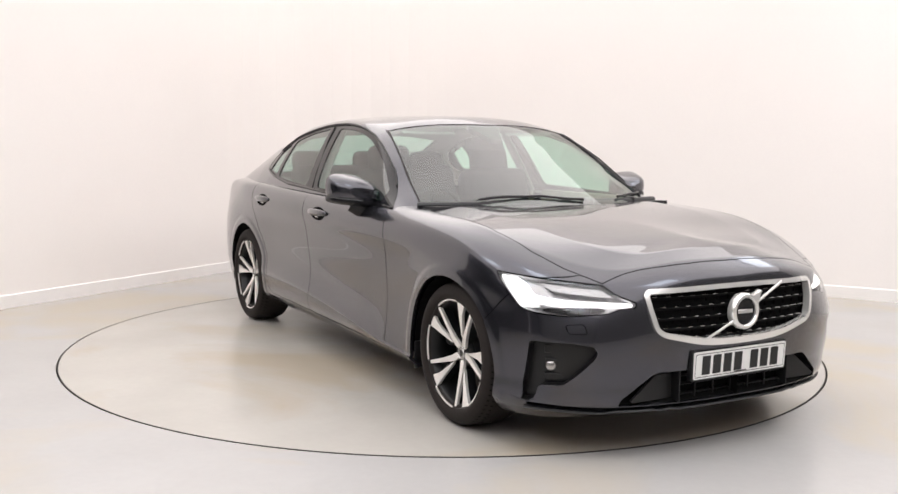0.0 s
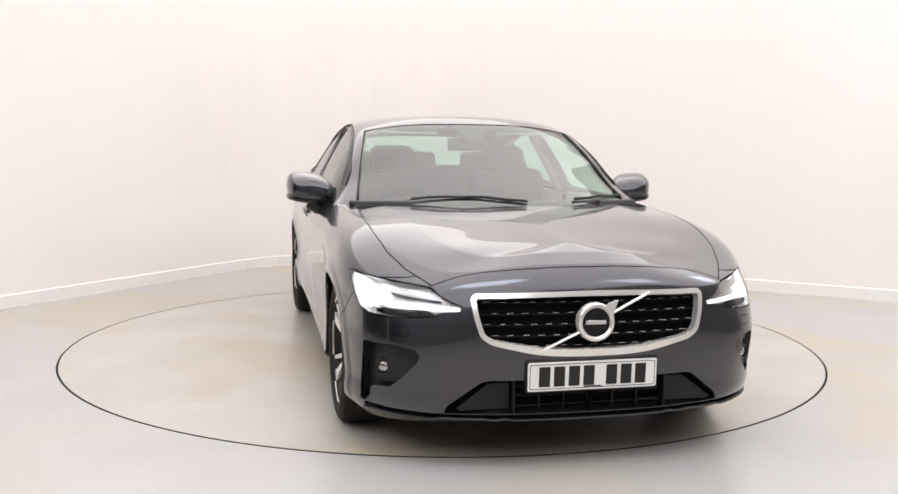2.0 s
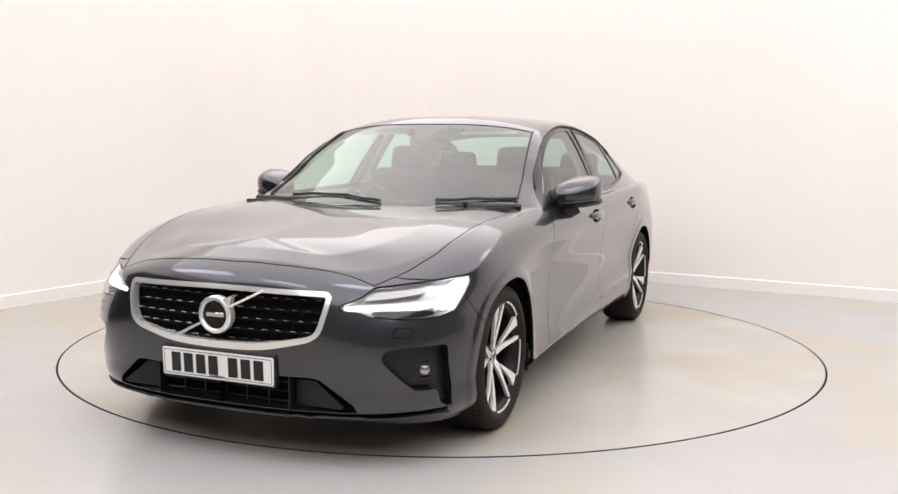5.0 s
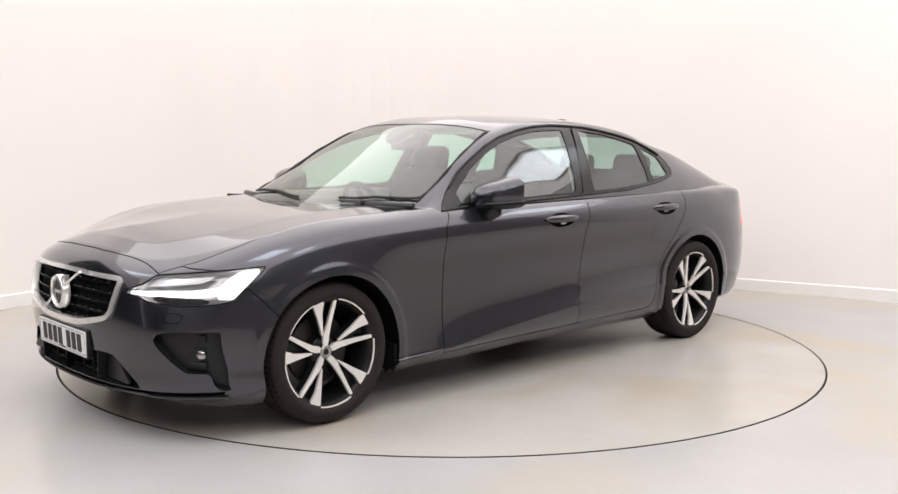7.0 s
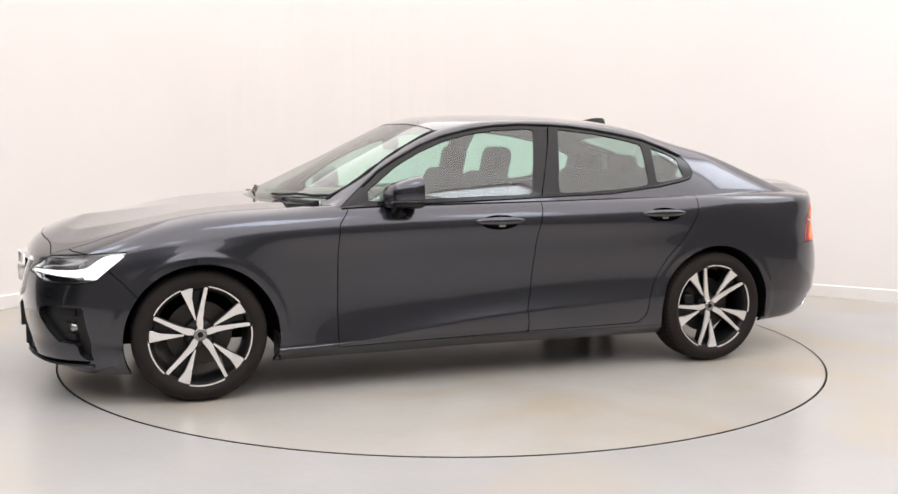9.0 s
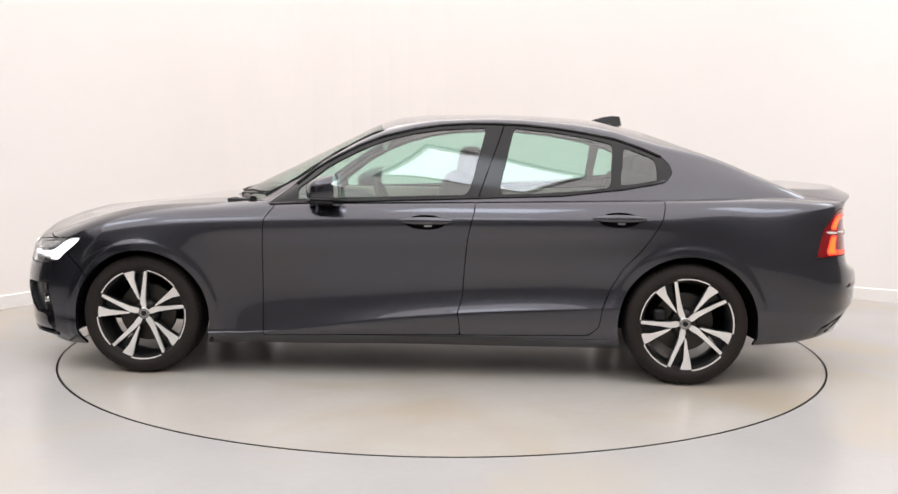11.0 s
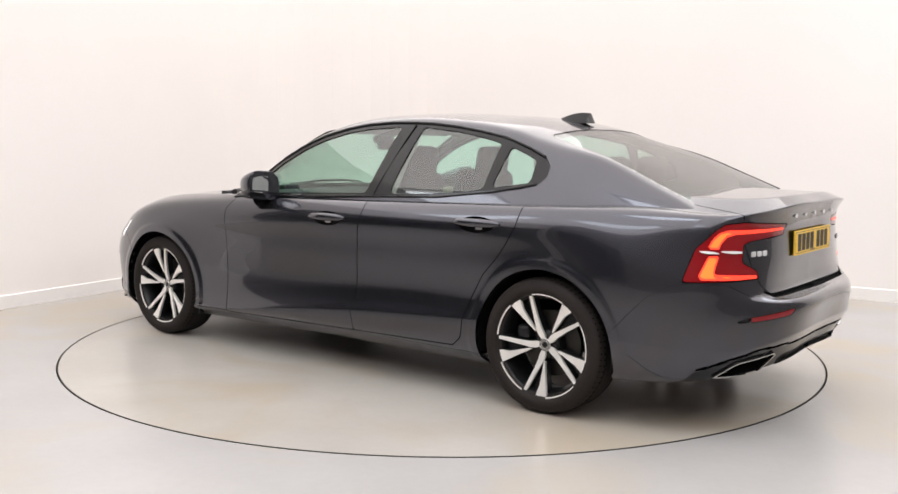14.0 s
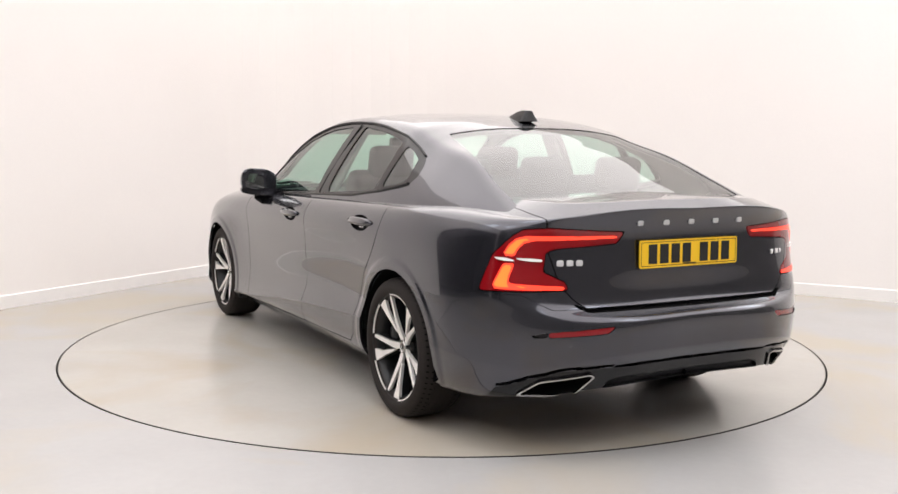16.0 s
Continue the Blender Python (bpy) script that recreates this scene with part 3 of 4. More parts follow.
def tail_field(outline, x0=-1.9):
    o = np.asarray(outline, float)
    return lambda v: np.where(v[:, 0] < x0, inside(o, v[:, 1], v[:, 2]), -1.0)


def plan_field(outline, z0=0.6):
    o = np.asarray(outline, float)
    return lambda v: np.where(v[:, 2] > z0, inside(o, v[:, 0], v[:, 1]), -1.0)


def nose_corner_field(outline):
    """Over y - x and z, round the front corner."""
    o = np.asarray(outline, float)
    return lambda v: np.where((v[:, 0] > 1.6), inside(o, v[:, 1] - v[:, 0], v[:, 2]), -1.0)


def tail_corner_field(outline):
    """Over y + x and z, round the rear corner."""
    o = np.asarray(outline, float)
    return lambda v: np.where((v[:, 0] < -1.8) & (v[:, 2] < 1.0), inside(o, v[:, 1] + v[:, 0], v[:, 2]), -1.0)


SHUT = 0.0022
skin = lower_body()
for arch in (ARCH_F, ARCH_R):
    skin = skin.split(circle_field(*arch))[1]
shell = skin
# cabin opening in the deck
CABIN_HOLE = [(.93, -.1), (.93, .45), (.80, .70), (.70, .80), (-1.2, .79), (-1.5, .70), (-1.75, .60), (-1.85, .3), (-1.85, -.1)]
skin = skin.split(lambda v: np.where(v[:, 2] > .85, inside(np.array(CABIN_HOLE), v[:, 0], v[:, 1]), -1.0))[1]
shell = skin

# ---- lamps and openings first
GRILLE = [(-.47, .66), (-.452, .678), (0, .688), (.452, .678), (.47, .66), (.462, .60), (.44, .52), (.40, .492), (.22, .452), (.1, .444), (-.1, .444), (-.22, .452), (-.40, .492), (-.44, .52), (-.462, .60)]
GRILLE = smooth_poly(GRILLE, 4, .45)
HEADLAMP = smooth_poly([(-1.69, .612), (-1.69, .630), (-1.575, .66), (-1.505, .694), (-1.17, .712), (-.885, .728), (-.91, .70), (-1.045, .598), (-1.15, .582), (-1.35, .577), (-1.545, .59), (-1.60, .606)], 4, .25)
TAILLAMP = smooth_poly([(-2.025, .903), (-1.985, .857), (-1.68, .840), (-1.632, .826), (-1.622, .755), (-1.735, .715), (-1.755, .682), (-1.258, .672), (-1.27, .70), (-1.336, .815), (-1.45, .89), (-1.51, .915), (-1.645, .922)], 3, .08)
INTAKE = smooth_poly([(-.565, .221), (-.555, .25), (-.43, .346), (-.40, .352), (.40, .352), (.43, .346), (.555, .25), (.565, .221)], 3, .2)
FOG = smooth_poly([(.843, .474), (.743, .476), (.672, .464), (.655, .440), (.664, .415), (.715, .350), (.755, .304), (.815, .30), (.821, .245), (.832, .224), (.848, .228)], 3, .12)

head_s, skin = skin.split(nose_corner_field(HEADLAMP), SHUT)
tail_s, skin = skin.split(tail_corner_field(TAILLAMP), SHUT)
grille_s, skin = skin.split(nose_field(GRILLE), 0.0)
intake_s, skin = skin.split(nose_field(INTAKE), 0.0)
fog_s, skin = skin.split(nose_field(FOG), 0.0)

EXHAUST = smooth_poly([(.722, .258), (.665, .330), (.49, .360), (.468, .346), (.515, .276), (.54, .262)], 3, .2)
REFLECT = smooth_poly([(.66, .527), (.42, .550), (.45, .522), (.66, .506)], 3, .2)
REFLECT_DARK = smooth_poly([(.738, .502), (.664, .527), (.664, .507)], 3, .1)
DIFFUSER = smooth_poly([(-.44, .25), (-.40, .318), (-.35, .330), (.35, .330), (.40, .318), (.44, .25)], 3, .2)
exh_s, skin = skin.split(tail_field(EXHAUST), 0.0)
refl_s, skin = skin.split(tail_field(REFLECT), 0.001)
refd_s, skin = skin.split(tail_field(REFLECT_DARK), 0.001)
slot_s, skin = skin.split(tail_field([(-.1, .597), (.50, .597), (.56, .625), (.545, .630), (.495, .612), (-.1, .612)]), 0.0)
diff_s, skin = skin.split(tail_field(DIFFUSER), 0.001)
lip_s, skin = skin.split(lambda v: np.where(v[:, 0] > 1.85, np.minimum(0.008 - np.abs(v[:, 2] - 0.2095 - 0.02 * np.clip(v[:, 1] - .6, 0, 1)), .835 - v[:, 1]), -1.0), 0.0)
cups = []
for hx, hz in ((-.083, .834), (-1.075, .858)):
    c, skin = skin.split(lambda v, hx=hx, hz=hz: np.where(v[:, 1] > .8, (1 - np.hypot((v[:, 0] - hx) / .105, (v[:, 2] - hz) / .038)) * .04, -1.0), 0.0)
    cups.append(c)

# ---- panels
washer_s, skin = skin.split(nose_field(smooth_poly([(.690, .512), (.748, .512), (.755, .545), (.697, .550)], 3, .2)), 0.0013)
GROOVE = [(-.1, .381), (.50, .381), (.60, .372), (.70, .335), (.78, .285), (.79, .296), (.71, .349), (.61, .388), (.50, .397), (-.1, .397)]
groove_s, skin = skin.split(tail_field(GROOVE), 0.0)
valance_s, skin = skin.split(tail_field([(-.1, .1), (.80, .1), (.78, .285), (.70, .335), (.60, .372), (.50, .381), (-.1, .381)], -2.0), 0.0)
BONNET = [(2.163, -.2), (2.163, 0), (2.157, .21), (2.14, .32), (2.112, .43), (2.10, .50), (2.098, .60), (1.95, .675), (1.80, .725), (1.60, .752), (1.30, .765), (1.0, .775), (.84, .775), (.80, .72), (.84, .6), (.90, .3), (.92, 0), (.92, -.3)]
bonnet_s, skin = skin.split(lambda v: np.where((v[:, 2] > .69) & (v[:, 0] > .5), inside(np.array(BONNET), v[:, 0], v[:, 1]), -1.0), SHUT)
DOOR_F = [(.775, .30), (.772, .225), (-.262, .243), (-.262, .30), (-.25, .36), (-.275, .45), (-.285, .60), (-.30, .75), (-.335, .90), (-.345, 1.2), (.70, 1.2), (.72, .90), (.765, .84), (.775, .70)]
DOOR_R = [(-.262, .243), (-.93, .255), (-.985, .30), (-1.0, .40), (-1.04, .50), (-1.11, .617), (-1.19, .70), (-1.25, .78), (-1.295, .86), (-1.307, .92), (-1.31, 1.2), (-.345, 1.2), (-.335, .90), (-.30, .75), (-.285, .60), (-.275, .45), (-.25, .36), (-.262, .30)]
door_f, skin = skin.split(side_field(DOOR_F), SHUT)
door_r, skin = skin.split(side_field(DOOR_R), SHUT)
BUMP_F = [(2.6, .0), (1.60, .0), (1.60, .35), (1.72, .52), (1.79, .595), (1.86, .66), (1.80, .70), (2.0, .72), (2.6, 1.0)]
bump_f, skin = skin.split(lambda v: np.where((v[:, 0] > 1.5), inside(np.array(BUMP_F), v[:, 0], v[:, 2]), -1.0), SHUT)
BUMP_R = [(-2.8, .0), (-1.5, .0), (-1.80, .44), (-1.95, .60), (-2.08, .665), (-2.25, .665), (-2.32, .61), (-2.8, .61)]
bump_r, skin = skin.split(lambda v: np.where((v[:, 0] < -1.5), inside(np.array(BUMP_R), v[:, 0], v[:, 2]), -1.0), 0.0006)
BOOT_TOP = [(-1.80, -.2), (-1.80, .56), (-1.86, .665), (-2.0, .675), (-2.235, .642), (-2.6, .64), (-2.6, -.2)]
BOOT_BACK = [(-.1, .61), (.50, .612), (.545, .64), (.60, .70), (.645, .85), (.66, 1.3), (-.1, 1.3)]
boot_s, skin = skin.split(lambda v: np.where(v[:, 0] < -1.7, np.minimum(inside(np.array(BOOT_TOP), v[:, 0], v[:, 1]), inside(np.array(BOOT_BACK), v[:, 1], v[:, 2])), -1.0), SHUT)
sill_s, skin = skin.split(lambda v: np.where((np.abs(v[:, 0]) < 1.15), .232 - v[:, 2], -1.0), 0.001)
fender_s, quarter_s = skin.split(lambda v: v[:, 0] - 0.2)

shell = shell.split(lambda v: np.where((v[:, 0] < -1.86) & (v[:, 2] > 1.0), .14 - v[:, 1], -1.0))[1]
for field in (nose_corner_field(HEADLAMP), nose_field(GRILLE), nose_field(INTAKE), nose_field(FOG), tail_field(EXHAUST), tail_field(DIFFUSER), tail_corner_field(TAILLAMP)):
    shell = shell.split(field)[1]
body = shell.moved(0.016).both().build("inner_body", INNER, car, edge=0)
bonnet_s.both().build("bonnet", PAINT, car)
bump_f.both().build("front_bumper", PAINT, car)
bump_r.both().build("rear_bumper", PAINT, car)
boot = boot_s.both().build("boot_lid", PAINT, car)
doors = {}
for flip in (False, True):
    side = (lambda s: s.mirrored()) if flip else (lambda s: s)
    side(fender_s).build("front_wing", PAINT, car)
    side(quarter_s).build("rear_wing", PAINT, car)
    side(sill_s).build("sill", PAINT, car)
    doors[flip, 0] = side(door_f).build("front_door", PAINT, car)
    doors[flip, 1] = side(door_r).build("rear_door", PAINT, car)
    side(fog_s.moved(0.038)).build("fog_recess", BLACK, car, edge=-0.038)
    side(washer_s).build("washer_cover", PAINT, car)

# lower bumper coloured black in place of the shade it faces
valance_s.moved(0.004).both().build("rear_valance", GLOSS_BLACK, car, "lower rear bumper, blackened for the shade under the tail")
# shadow in the groove put in as a black surface
groove_s.moved(0.016).both().build("bumper_groove", BLACK, car, edge=-0.016)
grille_s.moved(0.04).both().build("grille_back", INNER, car, edge=-0.04)
intake_s.moved(0.06).both().build("lower_intake", INNER, car, edge=-0.06)

# ---- greenhouse
top = greenhouse()
DLO = [(.755, .915), (.40, .933), (-.094, .950), (-.34, .960), (-.78, .976), (-1.10, 1.012), (-1.25, 1.038), (-1.335, 1.056), (-1.362, 1.09), (-1.352, 1.14), (-1.31, 1.182),
       (-1.212, 1.224), (-1.064, 1.274), (-.90, 1.305), (-.762, 1.326), (-.60, 1.343), (-.456, 1.349), (-.30, 1.350), (-.147, 1.340), (.0, 1.318), (.163, 1.279), (.30, 1.225), (.438, 1.153), (.53, 1.095), (.62, 1.022)]
PANE_F = [(.60, .945), (.60, 1.0), (.43, 1.125), (.29, 1.198), (.155, 1.252), (.0, 1.292), (-.147, 1.314), (-.36, 1.325), (-.385, 1.322), (-.30, .975), (-.05, .968), (.3, .955)]
PANE_R = [(-.455, .978), (-.535, 1.326), (-.60, 1.318), (-.762, 1.303), (-.92, 1.275), (-1.055, 1.245), (-1.035, 1.02), (-.90, 1.003), (-.70, .988)]
PANE_Q = [(-1.085, 1.03), (-1.115, 1.228), (-1.20, 1.198), (-1.275, 1.165), (-1.285, 1.06), (-1.20, 1.045)]


def on_side(v):
    ry, _ = rail_line(v[:, 0])
    return v[:, 1] - ry * 0.93


dlo_s, top = top.split(lambda v: np.minimum(inside(np.array(DLO), v[:, 0], v[:, 2]), on_side(v) * 2), 0.001)


def screen_field(v):
    ry, _ = rail_line(v[:, 0])
    return np.minimum(ry - 0.055 - v[:, 1], v[:, 0] - (0.175 + 0.07 * (1 - (v[:, 1] / 0.6) ** 2)))


def back_field(v):
    edge = np.interp(-v[:, 0], (1.2, 1.3, 1.88, 2.1), (0.50, 0.515, 0.615, 0.63))
    return np.minimum(edge - v[:, 1], -1.235 - 0.03 * (1 - (v[:, 1] / 0.6) ** 2) - v[:, 0])


screen_s, top = top.split(screen_field, 0.0015)
back_s, top = top.split(back_field, 0.0015)
top.both().build("roof", PAINT, car)
GLASS_OBS = [screen_s.moved(0.003).both().build("windscreen", GLASS_FRONT, car, edge=0), back_s.moved(0.003).both().build("rear_screen", GLASS_REAR, car, edge=0)]
panes = {}
rest = dlo_s
for nm, outl in (("front", PANE_F), ("rear", PANE_R), ("quarter", PANE_Q)):
    panes[nm], rest = rest.split(lambda v, o=np.array(smooth_poly(outl, 3, .15)): inside(o, v[:, 0], v[:, 2]))
for flip in (False, True):
    side = (lambda s: s.mirrored()) if flip else (lambda s: s)
    side(rest.moved(0.002)).build("window_surround", GLOSS_BLACK, car, "gloss black window surround")
    for nm in panes:
        GLASS_OBS.append(side(panes[nm].moved(0.006)).build(nm + "_window", GLASS, car, edge=0))
for o in GLASS_OBS:
    o.visible_shadow = False

# ---- lower nose and tail trim
# shadow gap below the boot lid, drawn as a sunk black strip
slot_s.moved(0.03).both().build("lid_gap", BLACK, car, edge=-0.03)
lip_s.moved(0.012).both().build("lip_strip", BLACK, car, edge=-0.012)
diff_s.moved(0.02).both().build("diffuser", BLACK, car, "black plastic diffuser", edge=-0.02)
for flip in (False, True):
    side = (lambda s: s.mirrored()) if flip else (lambda s: s)
    sg = -1 if flip else 1
    # headlamp: housing, light signature, lower reflector, clear lens
    lamp = side(head_s.moved(0.045)).build("headlamp", LAMP_BODY, car, "clear headlamp with a lit hammer-shaped light", edge=-0.04)
    DRL_SHAPE = smooth_poly([(-.905, .719), (-1.02, .711), (-1.075, .690), (-1.13, .654), (-1.25, .643), (-1.672, .629), (-1.672, .617), (-1.25, .627), (-1.13, .628), (-1.125, .604), (-1.045, .601)], 3, .12)
    drl, rest_l = head_s.split(nose_corner_field(DRL_SHAPE))
    side(drl.moved(0.012)).build("light_signature", DRL, lamp, "bright white lit strip", edge=0.02)
    low, rest_l = rest_l.split(nose_corner_field(smooth_poly([(-1.23, .613), (-1.36, .615), (-1.50, .617), (-1.54, .607), (-1.50, .595), (-1.36, .586), (-1.20, .590), (-1.16, .597)], 3, .2)))
    side(low.moved(0.035)).build("lower_reflector", LAMP_DARK, lamp, "dark reflector", edge=-0.012)
    bars, _ = rest_l.split(nose_corner_field(smooth_poly([(-1.22, .676), (-1.15, .70), (-1.50, .682), (-1.57, .652)], 3, .2)))
    side(bars.moved(0.02)).build("upper_reflector", LAMP_BODY, lamp, edge=0.01)
    for k in range(4):
        slat, _ = low.split(nose_corner_field([(-1.24 - .07 * k, .58), (-1.24 - .07 * k, .62), (-1.25 - .07 * k, .62), (-1.25 - .07 * k, .58)]))
        if slat.f:
            side(slat.moved(0.02)).build("divider", GLOSS_BLACK, lamp, edge=0.01)
    lens = side(head_s.moved(0.001)).build("lens", LENS, lamp, edge=0)
    lens.visible_shadow = False
    # tail lamp
    lamp = side(tail_s).build("tail_lamp", RED_DARK, car, "red tail lamp with a lit bracket shape")
    upper = smooth_poly([(-1.395, .812), (-1.432, .855), (-1.475, .881), (-1.53, .890), (-1.985, .888), (-1.985, .878), (-1.57, .872), (-1.515, .861), (-1.48, .835), (-1.468, .812)], 3, .1)
    lower = smooth_poly([(-1.405, .784), (-1.345, .70), (-1.36, .684), (-1.735, .684), (-1.735, .698), (-1.435, .708), (-1.445, .74), (-1.47, .784)], 3, .15)
    for shape in (upper, lower):
        g = tail_s.split(tail_corner_field(shape))[0]
        side(g.moved(-0.002)).build("lit_strip", RED_GLOW, lamp, "glowing red light strip", edge=0.004)
        core = tail_s.split(lambda v, o=np.array(shape): np.where((v[:, 0] < -1.8) & (v[:, 2] < 1.0), inside(o, v[:, 1] + v[:, 0], v[:, 2]), -1.0) - .008)[0]
        if core.f:
            side(core.moved(-0.003)).build("hot_core", RED_HOT, lamp, "orange-red glowing core", edge=0.001)
    g = tail_s.split(tail_corner_field([(-1.35, .805), (-1.36, .793), (-1.615, .793), (-1.615, .805)]))[0]
    side(g.moved(-0.007)).build("clear_strip", PLATE_W, lamp, "clear white strip", edge=0.006)
    # fog lamp in its recess
    for z0, dx, deep in ((.442, .0, .034), (.398, .006, .012), (.330, .0, .030)):
        part("fin", box_bm(.07, .15, deep, .004, 2, Matrix.Translation((2.012 + dx, sg * .712, z0)) @ Matrix.Rotation(sg * radians(38), 4, "Z")), BLACK, car)
    fog = part("fog_lamp", lathe_bm([(0.001, .012), (.014, .011), (.021, .006), (.025, 0), (.026, -.03), (.001, -.03)], 24), DULL, car, smooth=True)
    fog.matrix_basis = Matrix.Translation((2.005, sg * .765, .374)) @ Matrix.Rotation(sg * radians(28), 4, "Z") @ Matrix.Rotation(radians(90), 4, "Y")
    # reflectors, exhaust
    side(refl_s.moved(0.003)).build("rear_reflector", RED_DARK, car, "red reflector strip")
    side(refd_s.moved(0.006)).build("reflector_recess", BLACK, car)
    tip = side(exh_s.moved(0.09)).build("tailpipe", INNER, car, "chrome-rimmed exhaust outlet", edge=-0.09)
    inner = exh_s.split(lambda v: np.where(v[:, 0] < -1.9, .0070 - inside(np.array(EXHAUST), v[:, 1], v[:, 2]), -1.0))[0]
    side(inner.moved(-0.006)).build("rim", DULL, tip, "chrome rim", edge=0.008)
    # handles
    for which, (hx, hz) in enumerate(((-.083, .842), (-1.075, .866))):
        d = doors[flip, which]
        side(cups[which].moved(0.022)).build("handle_cup", PAINT, d, edge=-0.022)
        bm = bmesh.new()
        bmesh.ops.create_uvsphere(bm, u_segments=28, v_segments=16, radius=1.0)
        for v in bm.verts:
            x, y, z = v.co
            v.co = (math.copysign(abs(x) ** .75, x) * .138, y * .016 + .008 * (1 - x * x), z * .0205)
        bm.transform(Matrix.Translation((hx, (.913, .902)[which], hz)))
        if flip:
            bm.transform(Matrix.Diagonal((1, -1, 1, 1)))
            bmesh.ops.reverse_faces(bm, faces=bm.faces)
        part("handle", bm, PAINT, d, "dark grey painted pull handle", smooth=True, angle=80)
        part("handle_flap", box_bm(.04, .010, .012, .004, 1, Matrix.Translation((hx - .012, sg * (.908, .895)[which], hz - .026))), CHROME, d)

# ---- grille: frame, bars, emblem


def nose_x(y, z):
    """How far ahead the nose reaches at y and z."""
    near = np.argmin((grille_s.v[:, 1] - abs(y)) ** 2 + (grille_s.v[:, 2] - z) ** 2)
    return float(grille_s.v[near, 0])


frame_s = grille_s.split(lambda v: 0.019 + 0.012 * np.clip((0.52 - v[:, 2]) / .07, 0, 1) - np.where(v[:, 0] > 1.6, inside(np.array(GRILLE), v[:, 1], v[:, 2]), -1.0))[0]
grille = new("grille")
grille.parent = car
frame_s.moved(-0.010).both().build("chrome_frame", CHROME, grille, "satin chrome frame", edge=0.03)
rows = 5
for r in range(rows):
    z0 = .650 - r * .0405
    lim = .445 if z0 > .53 else .445 - (.53 - z0) * 1.6
    cell = .0585
    pts = [(y, z0) for y in np.linspace(-lim, lim, 24)]
    part("slat", tube_bm([(nose_x(y, z) - .024, y, z - .012) for y, z in pts], .009, 8, flat=.55), INNER, grille, smooth=True)
    for k in range(-7, 8):
        y = k * cell + (cell / 2 if r % 2 else 0)
        if abs(y) < lim - .02 and not (abs(y) < .075 and abs(z0 - .57) < .075):
            m = Matrix.Translation((nose_x(y, z0) - .020, y, z0 - .004)) @ Matrix.Rotation(-0.5 * y, 4, "Z")
            part("stud", box_bm(.008, .026, .0022, .0007, 1, m), DULL, grille)
            part("web", box_bm(.010, .003, .036, .001, 1, m @ Matrix.Translation((-.010, .026, -.012))), INNER, grille)
bar_end = .218
for sg in (1, -1):
    a, b = Vector((2.278, sg * .066, .572 + sg * .035)), Vector((nose_x(bar_end, .5) + .004, sg * bar_end, .572 + sg * .108))
    d = b - a
    part("diagonal_bar", tube_bm([a, b], .0055, 8), CHROME, grille)
emblem = part("emblem_ring", lathe_bm([(.055, .0), (.055, .010), (.060, .016), (.070, .014), (.075, .006), (.075, -.02), (.055, -.02)], 56, close=True), CHROME, grille, "chrome ring emblem", smooth=True)
emblem.matrix_basis = Matrix.Translation((2.272, 0, .572)) @ Matrix.Rotation(radians(90), 4, "Y")
part("emblem_plate", lathe_bm([(.001, .004), (.053, .004), (.053, -.015)], 40), GLOSS_BLACK, emblem)
part("emblem_mark", box_bm(.016, .082, .003, .001, 1, Matrix.Translation((0, 0, .0055))), BRIGHT, emblem)
part("emblem_arrow", prism_bm([(-.026, .066), (-.062, .036), (-.082, .084)], -.012, .012), CHROME, emblem)

# ---- lower intake
for sg in (1, -1):
    part("intake_divider", box_bm(.05, .006, .13, .002, 1, Matrix.Translation((2.215, sg * .306, .286))), BLACK, car)
    part("intake_blank", prism_bm([(.315, .235), (.315, .335), (.40, .335), (.52, .245), (.51, .235)] if sg > 0 else [(-.315, .235), (-.51, .235), (-.52, .245), (-.40, .335), (-.315, .335)], 0, .012, Matrix.Translation((2.187, 0, 0)) @ Matrix(((0, 0, 1, 0), (1, 0, 0, 0), (0, 1, 0, 0), (0, 0, 0, 1)))), BLACK, car)
for k in range(-2, 3):
    part("intake_rib", box_bm(.02, .006, .10, .001, 1, Matrix.Translation((2.205, k * .1, .27))), BLACK, car)
for z0 in (.245, .285, .32):
    part("intake_slat", box_bm(.02, .60, .006, .002, 1, Matrix.Translation((2.20, 0, z0))), BLACK, car)


def bump_x(y, z):
    near = np.argmin((bump_f.v[:, 1] - abs(y)) ** 2 + (bump_f.v[:, 2] - z) ** 2)
    return bump_f.v[near]


lip_line = [bump_x(y, .196 + .012 * max(0, abs(y) - .6)) * (1, math.copysign(1, y), 1) for y in np.linspace(-.83, .83, 45)]
part("splitter", tube_bm([(p[0] + .004, p[1], p[2]) for p in lip_line], .012, 8, flat=.45), BLACK, car, "black front splitter lip", smooth=True)


